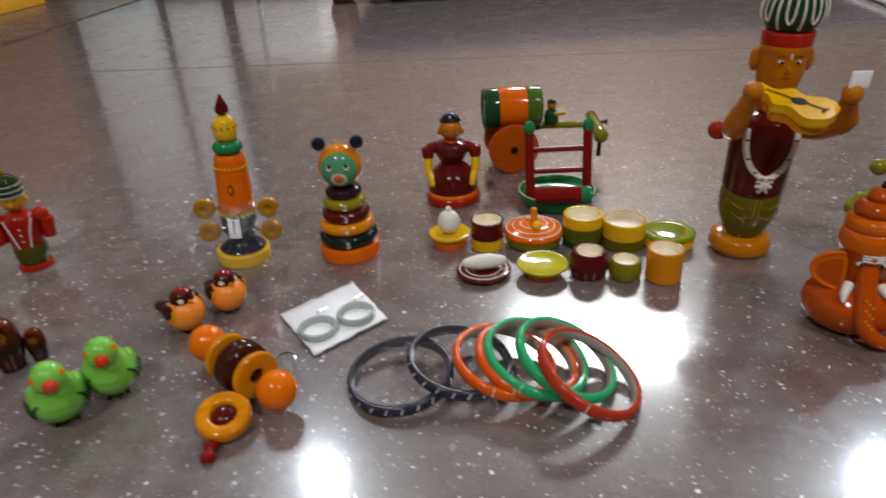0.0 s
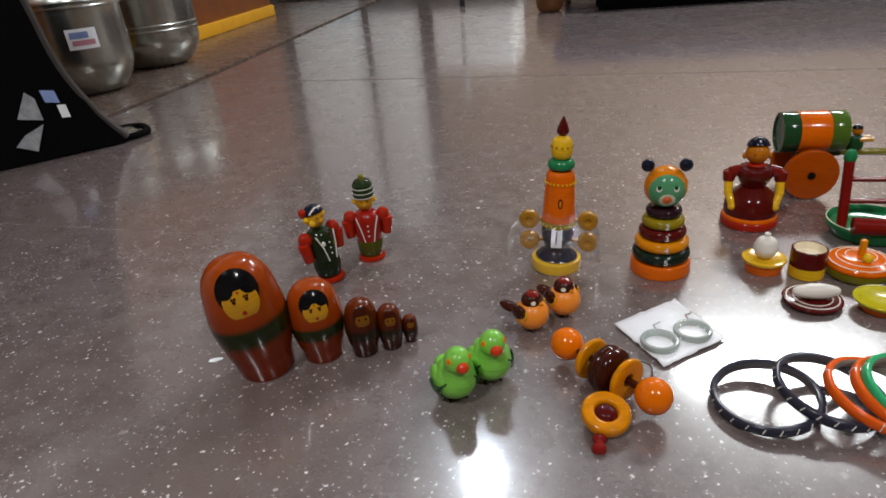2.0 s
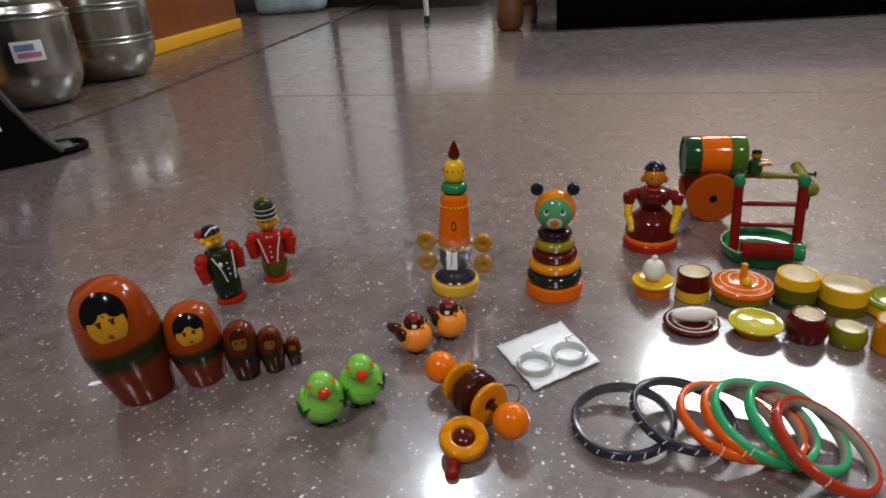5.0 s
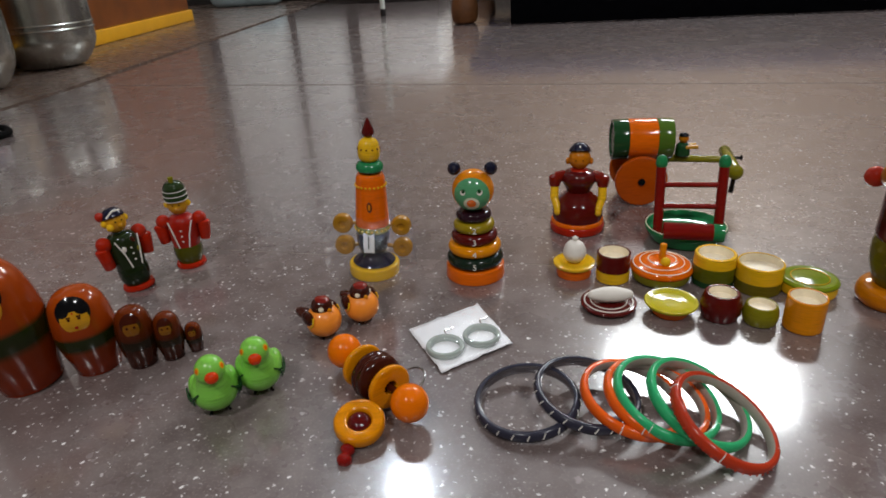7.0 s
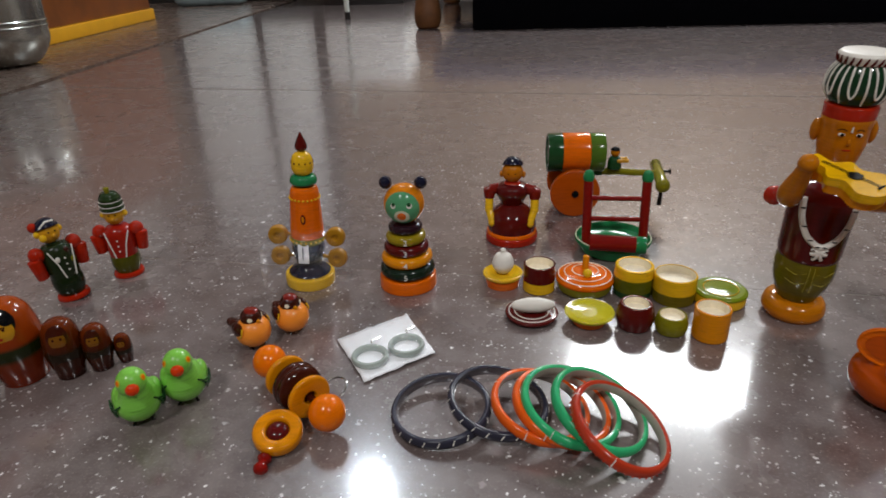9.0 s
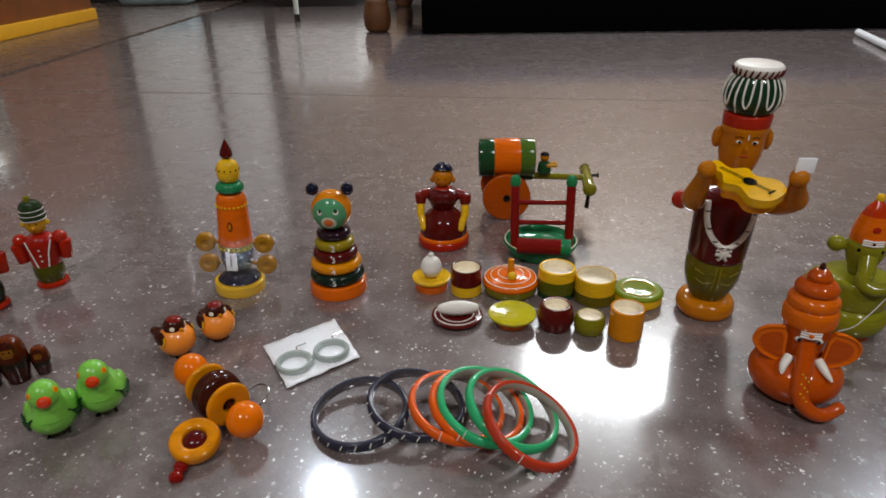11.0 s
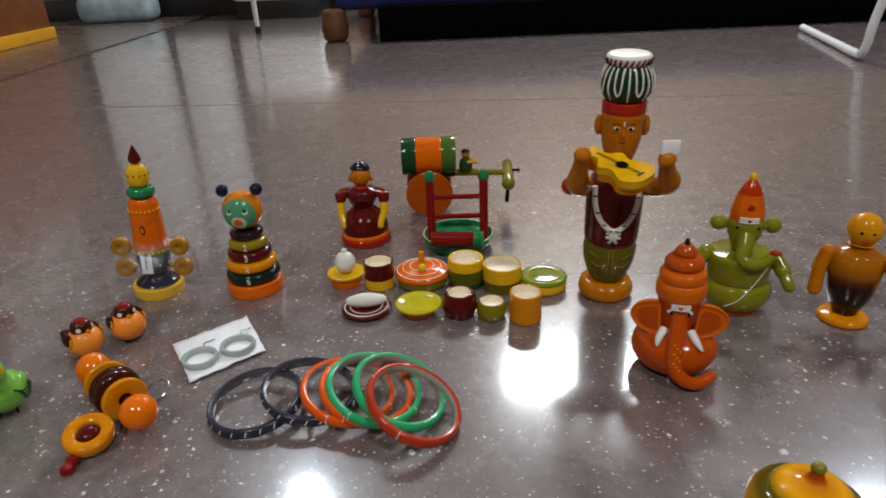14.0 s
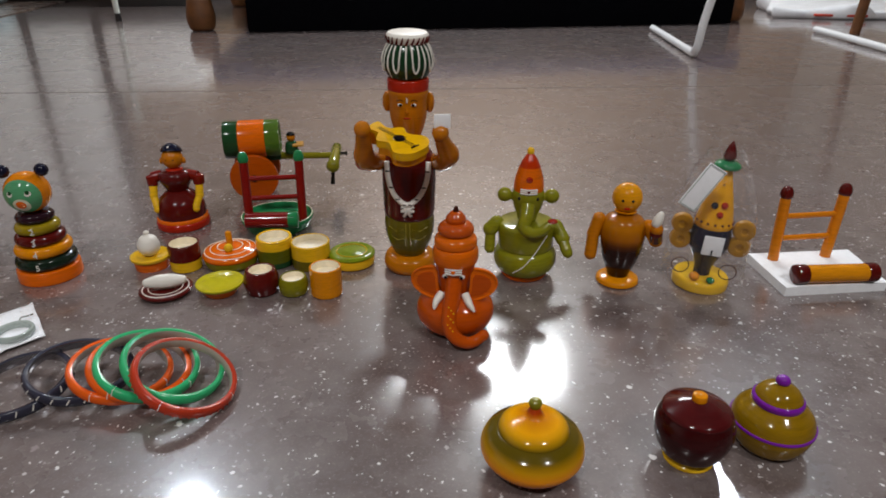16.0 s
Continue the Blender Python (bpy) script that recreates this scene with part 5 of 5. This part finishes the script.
# ---------------------------------------------------------------- elephant-headed figures
m = Mesh()
EO, EOD = lacquer("lac_elephant", "b84a06", rough=0.04, vary=0.8), lacquer("lac_elephant_light", "d86406")
m.lathe(smooth([(0, 0), (20, 1), (30, 8), (34, 18), (32, 28), (23, 36), (15, 41)]), EO, squash=0.92)
m.lathe(smooth([(12, 32), (13.5, 40), (15, 52), (16.6, 61), (17.5, 66)]), EO)
m.lathe(smooth([(16.5, 64), (19, 68), (19.4, 76), (18, 80), (16.6, 81)]), EOD)
m.lathe(smooth([(16.6, 80.5), (18, 83), (17.4, 88), (14, 91), (12, 92)]), EOD)
m.lathe(smooth([(11, 91), (14.6, 93), (15, 97), (11.6, 101), (7, 102)]), EO)
m.lathe(smooth([(7.5, 101), (8.5, 105), (5, 110), (2.5, 111)]), EO)
m.lathe(smooth([(0, 110), (2.2, 111), (1.5, 115), (0, 116)]), BROWN)
for s in (-1, 1):
    e = pose(s * 22.5, -8, 50, 90, 0, s * 6)
    ear = [(s * (-9 + 22 * math.cos(a) + 3 * math.sin(a)), 15 * math.sin(a)) for a in [math.pi * (i / 16 - 0.5) for i in range(17)]]
    ear += [(s * -9, 9), (s * -9.4, 0), (s * -10, -8)]
    m.plate(ear, 4, EOD, e)
    m.plate([(s * -2 + (x + s * 2) * 0.7, y * 0.68) for x, y in ear], 4.7, EO, e)
    m.tube([e @ Vector((x, y, 4.0)) for x, y in ear[:17]], 1.1, EOD, 8)
    m.ball((s * 7, -14.6, 58), (2.6, 1.4, 2.0), WHITE, 10)
    m.ball((s * 6.6, -15.8, 57.6), (1.4, 0.9, 1.4), BLACK, 8)
    m.tube(smooth([(s * 10, -14, 41), (s * 14, -21, 37), (s * 17 + 2, -26, 32)], 3), [3.6, 3.5, 3.3, 3.0, 2.5, 1.9, 0.8], WHITE, 12)
for z in (61.5, 63.6, 65.7):
    m.tube([(-7, -16.6, z), (0, -18.4, z), (7, -16.6, z)], 0.8, WHITE, 6)
m.ball((0, -18.4, 63.6), (2, 1, 2), ORANGE, 10)
trunk = smooth([(0, -9, 54), (0, -15, 46), (-1, -22, 36), (-2, -29, 26), (0, -34, 17), (6, -36.5, 11), (14, -35.5, 7.5), (21, -32, 8), (27, -28, 11)], 4)
m.tube(trunk, [7.8 - 3.2 * (i / (len(trunk) - 1)) ** 0.8 for i in range(len(trunk))], EO, 18)
m.ball(trunk[-1], 4.9, EO, 14)
for i in range(9):
    q = i / 8
    m.ball((2.2 * (i % 3 - 1), -30 - 9 * q, 37 - 17 * q), (0.8, 0.5, 0.8), YELLOW, 6)
thing("elephant_figurine", (0.331, 0.429, 0), -15, "orange lacquered wooden elephant-headed figurine with white tusks", "figurine", mesh=m)

m = Mesh()
GO = lacquer("lac_figurine_olive", "82801a")
m.lathe(rounded([(0, 0), (22, 0), (24, 3), (22, 5)], 1), ORANGE)
m.lathe(smooth([(22, 4), (29, 10), (32, 19), (30.5, 28), (26, 33)]), GO)
m.lathe(rounded([(25, 32), (27.5, 33), (29, 56), (27.5, 59), (0, 60)], 1.2), GO)
m.lathe(smooth([(0, 60), (8, 60), (11, 68), (15, 78), (16, 88), (14.5, 93)]), GO)
m.lathe(smooth([(14.6, 92), (14.8, 96), (13.8, 104), (10.4, 116)]), EOD)
m.lathe(smooth([(10.4, 115.5), (7.6, 122), (3.5, 128), (3, 129)]), lacquer("lac_cap_red", "b83208"))
m.lathe(smooth([(3, 128), (3.4, 131), (2.4, 134), (0, 135)]), YELLOW)
m.ball((0, -13.4, 106), (3.2, 1, 3.2), RED, 10)
for z in (92.5, 94.5, 96.5):
    m.tube([(-8, -13.6, z), (0, -16.0, z), (8, -13.6, z)], 0.9, WHITE, 6)
m.ball((0, -16.2, 94.5), (1.5, 0.8, 1.5), MAROON, 8)
for s in (-1, 1):
    m.ball((s * 23, 0, 86), (7.6, 6.4, 7.4), GO, 16)
    m.tube([(s * 12, 0, 84), (s * 20, 0, 86)], 4, GO, 10)
    m.ball((s * 8.5, -13, 87), (1.8, 1.2, 1.8), BLACK, 8)
trunk = smooth([(0, -12, 80), (-1, -20, 70), (-3, -25, 62), (4, -29, 58), (14, -28, 60), (21, -25, 66)], 4)
m.tube(trunk, [7.4 - 3.2 * i / (len(trunk) - 1) for i in range(len(trunk))], GO, 16)
m.ball((24, -24, 69), (5, 4, 2.4), RED, 10)
arm(m, [(-30, -2, 56), (-36, -4, 50), (-36, -8, 34)], [7.6, 5.4], [GO, GO])
m.ball((-36, -9, 31), 5.4, GO, 12)
arm(m, [(29, -4, 56), (36, -12, 46), (40, -20, 37)], [7, 5.4], [GO, GO])
m.ball((41, -21, 35), 5.2, GO, 12)
m.tube(smooth([(20, -23.6, 54), (14, -26.5, 44), (8, -28.4, 34), (-2, -31.8, 22), (-12, -29.6, 14)], 4), 0.5, WHITE, 6)
thing("elephant_figurine", (0.418, 0.523, 0), -14, "olive-green wooden elephant-headed figurine with a tall orange cap", "figurine", mesh=m)


# ---------------------------------------------------------------- lidded pots near the camera
POT = blended("lac_pot_shaded", ((0, "8a2c04"), (8, "cc5e06"), (18, "e08c08"), (23, "b8840a"), (28, "5a4a08"), (31, "5a4a08"), (34, "a87e0a"), (38, "e8a00a"), (45, "b03c04")))
p1 = thing("lidded_pot", (0.3545, 0.2565, 0), 0, "squat amber and olive shaded wooden pot with a lid", "pot", "lidded pots")
part("pot", Mesh().lathe(smooth([(0, 0), (14, 0.5), (24, 4), (32, 13), (33.2, 19), (30.6, 25.5), (24, 30.5), (20, 31.5)], 5), POT, seg=52), p1)
l1 = part("lid", Mesh().lathe(smooth([(20, 28), (22, 30), (22.5, 32), (19, 36), (10, 40), (6, 41.6), (4.2, 44.5), (3.2, 47.5)], 5), POT, seg=48), p1)
part("knob", Mesh().lathe(smooth([(3, 47), (3.2, 48), (4.0, 49.5), (3.8, 52), (2, 53.5), (0, 53.5)], 4), OLIVE, seg=18), l1)

p2 = thing("lidded_pot", (0.4595, 0.2500, 0), 0, "round dark maroon wooden pot with an amber knob", "pot", "lidded pots")
part("foot", Mesh().lathe(rounded([(0, 0), (16, 0), (16.5, 2), (14, 4), (0, 4)], 0.8), YELLOW), p2, "yellow foot")
part("pot", Mesh().lathe(smooth([(14, 3), (19.4, 9), (23.6, 18), (25, 27), (23.8, 34), (21.6, 38)], 5), lacquer("lac_deep_maroon", "340709"), seg=52), p2)
l2 = part("lid", Mesh().lathe(rounded([(21.6, 38), (22.2, 39), (20.8, 40.8), (11.4, 45), (4, 47), (0, 47)], 1.0), lacquer("lac_lid_maroon", "480e10"), seg=52), p2)
part("knob", Mesh().lathe(rounded([(0, 45), (4.6, 45), (4.6, 51), (0, 52)], 0.8), AMBER, seg=20), l2, "amber knob")

OLP = lacquer("lac_pot_olive", "8a680c")
p3 = thing("lidded_pot", (0.5190, 0.2550, 0), 0, "olive-gold wooden pot with purple rings", "pot", "lidded pots")
part("pot", Mesh().lathe(smooth([(0, 0), (16, 0.5), (22, 5), (25.4, 13), (26.2, 20), (23.8, 28), (17.4, 34), (14, 36)], 5), OLP, seg=52), p3)
part("stripe", Mesh().tube([(25.8 * math.cos(i * math.pi / 30), 25.8 * math.sin(i * math.pi / 30), 20.5) for i in range(60)], 1.2, PURPLE, 6, True), p3, "purple ring")
l3 = part("lid", Mesh().lathe(smooth([(12, 34), (14.6, 37), (14.4, 41), (10.6, 46), (4, 49.5), (0, 50)], 5), OLP, seg=48), p3)
part("stripe", Mesh().lathe(rounded([(13, 34.5), (15.9, 35.2), (16.3, 39.2), (13.8, 40.8)], 1.2), PURPLE, seg=48), l3, "purple ring")
part("knob", Mesh().ball((0, 0, 52), (4.6, 4.6, 3.8), PURPLE, 18), l3, "purple knob")

# a fleck of white paint on the floor
thing("paint_fleck", (-0.466, 0.377, 0.0), 20, "small chip of dry white paint on the floor", "paint chip",
      mesh=Mesh().plate([(-6, -2), (-1, -3.4), (6, -1), (7, 1.4), (1, 3), (-5, 2)], 0.5, PAPER))
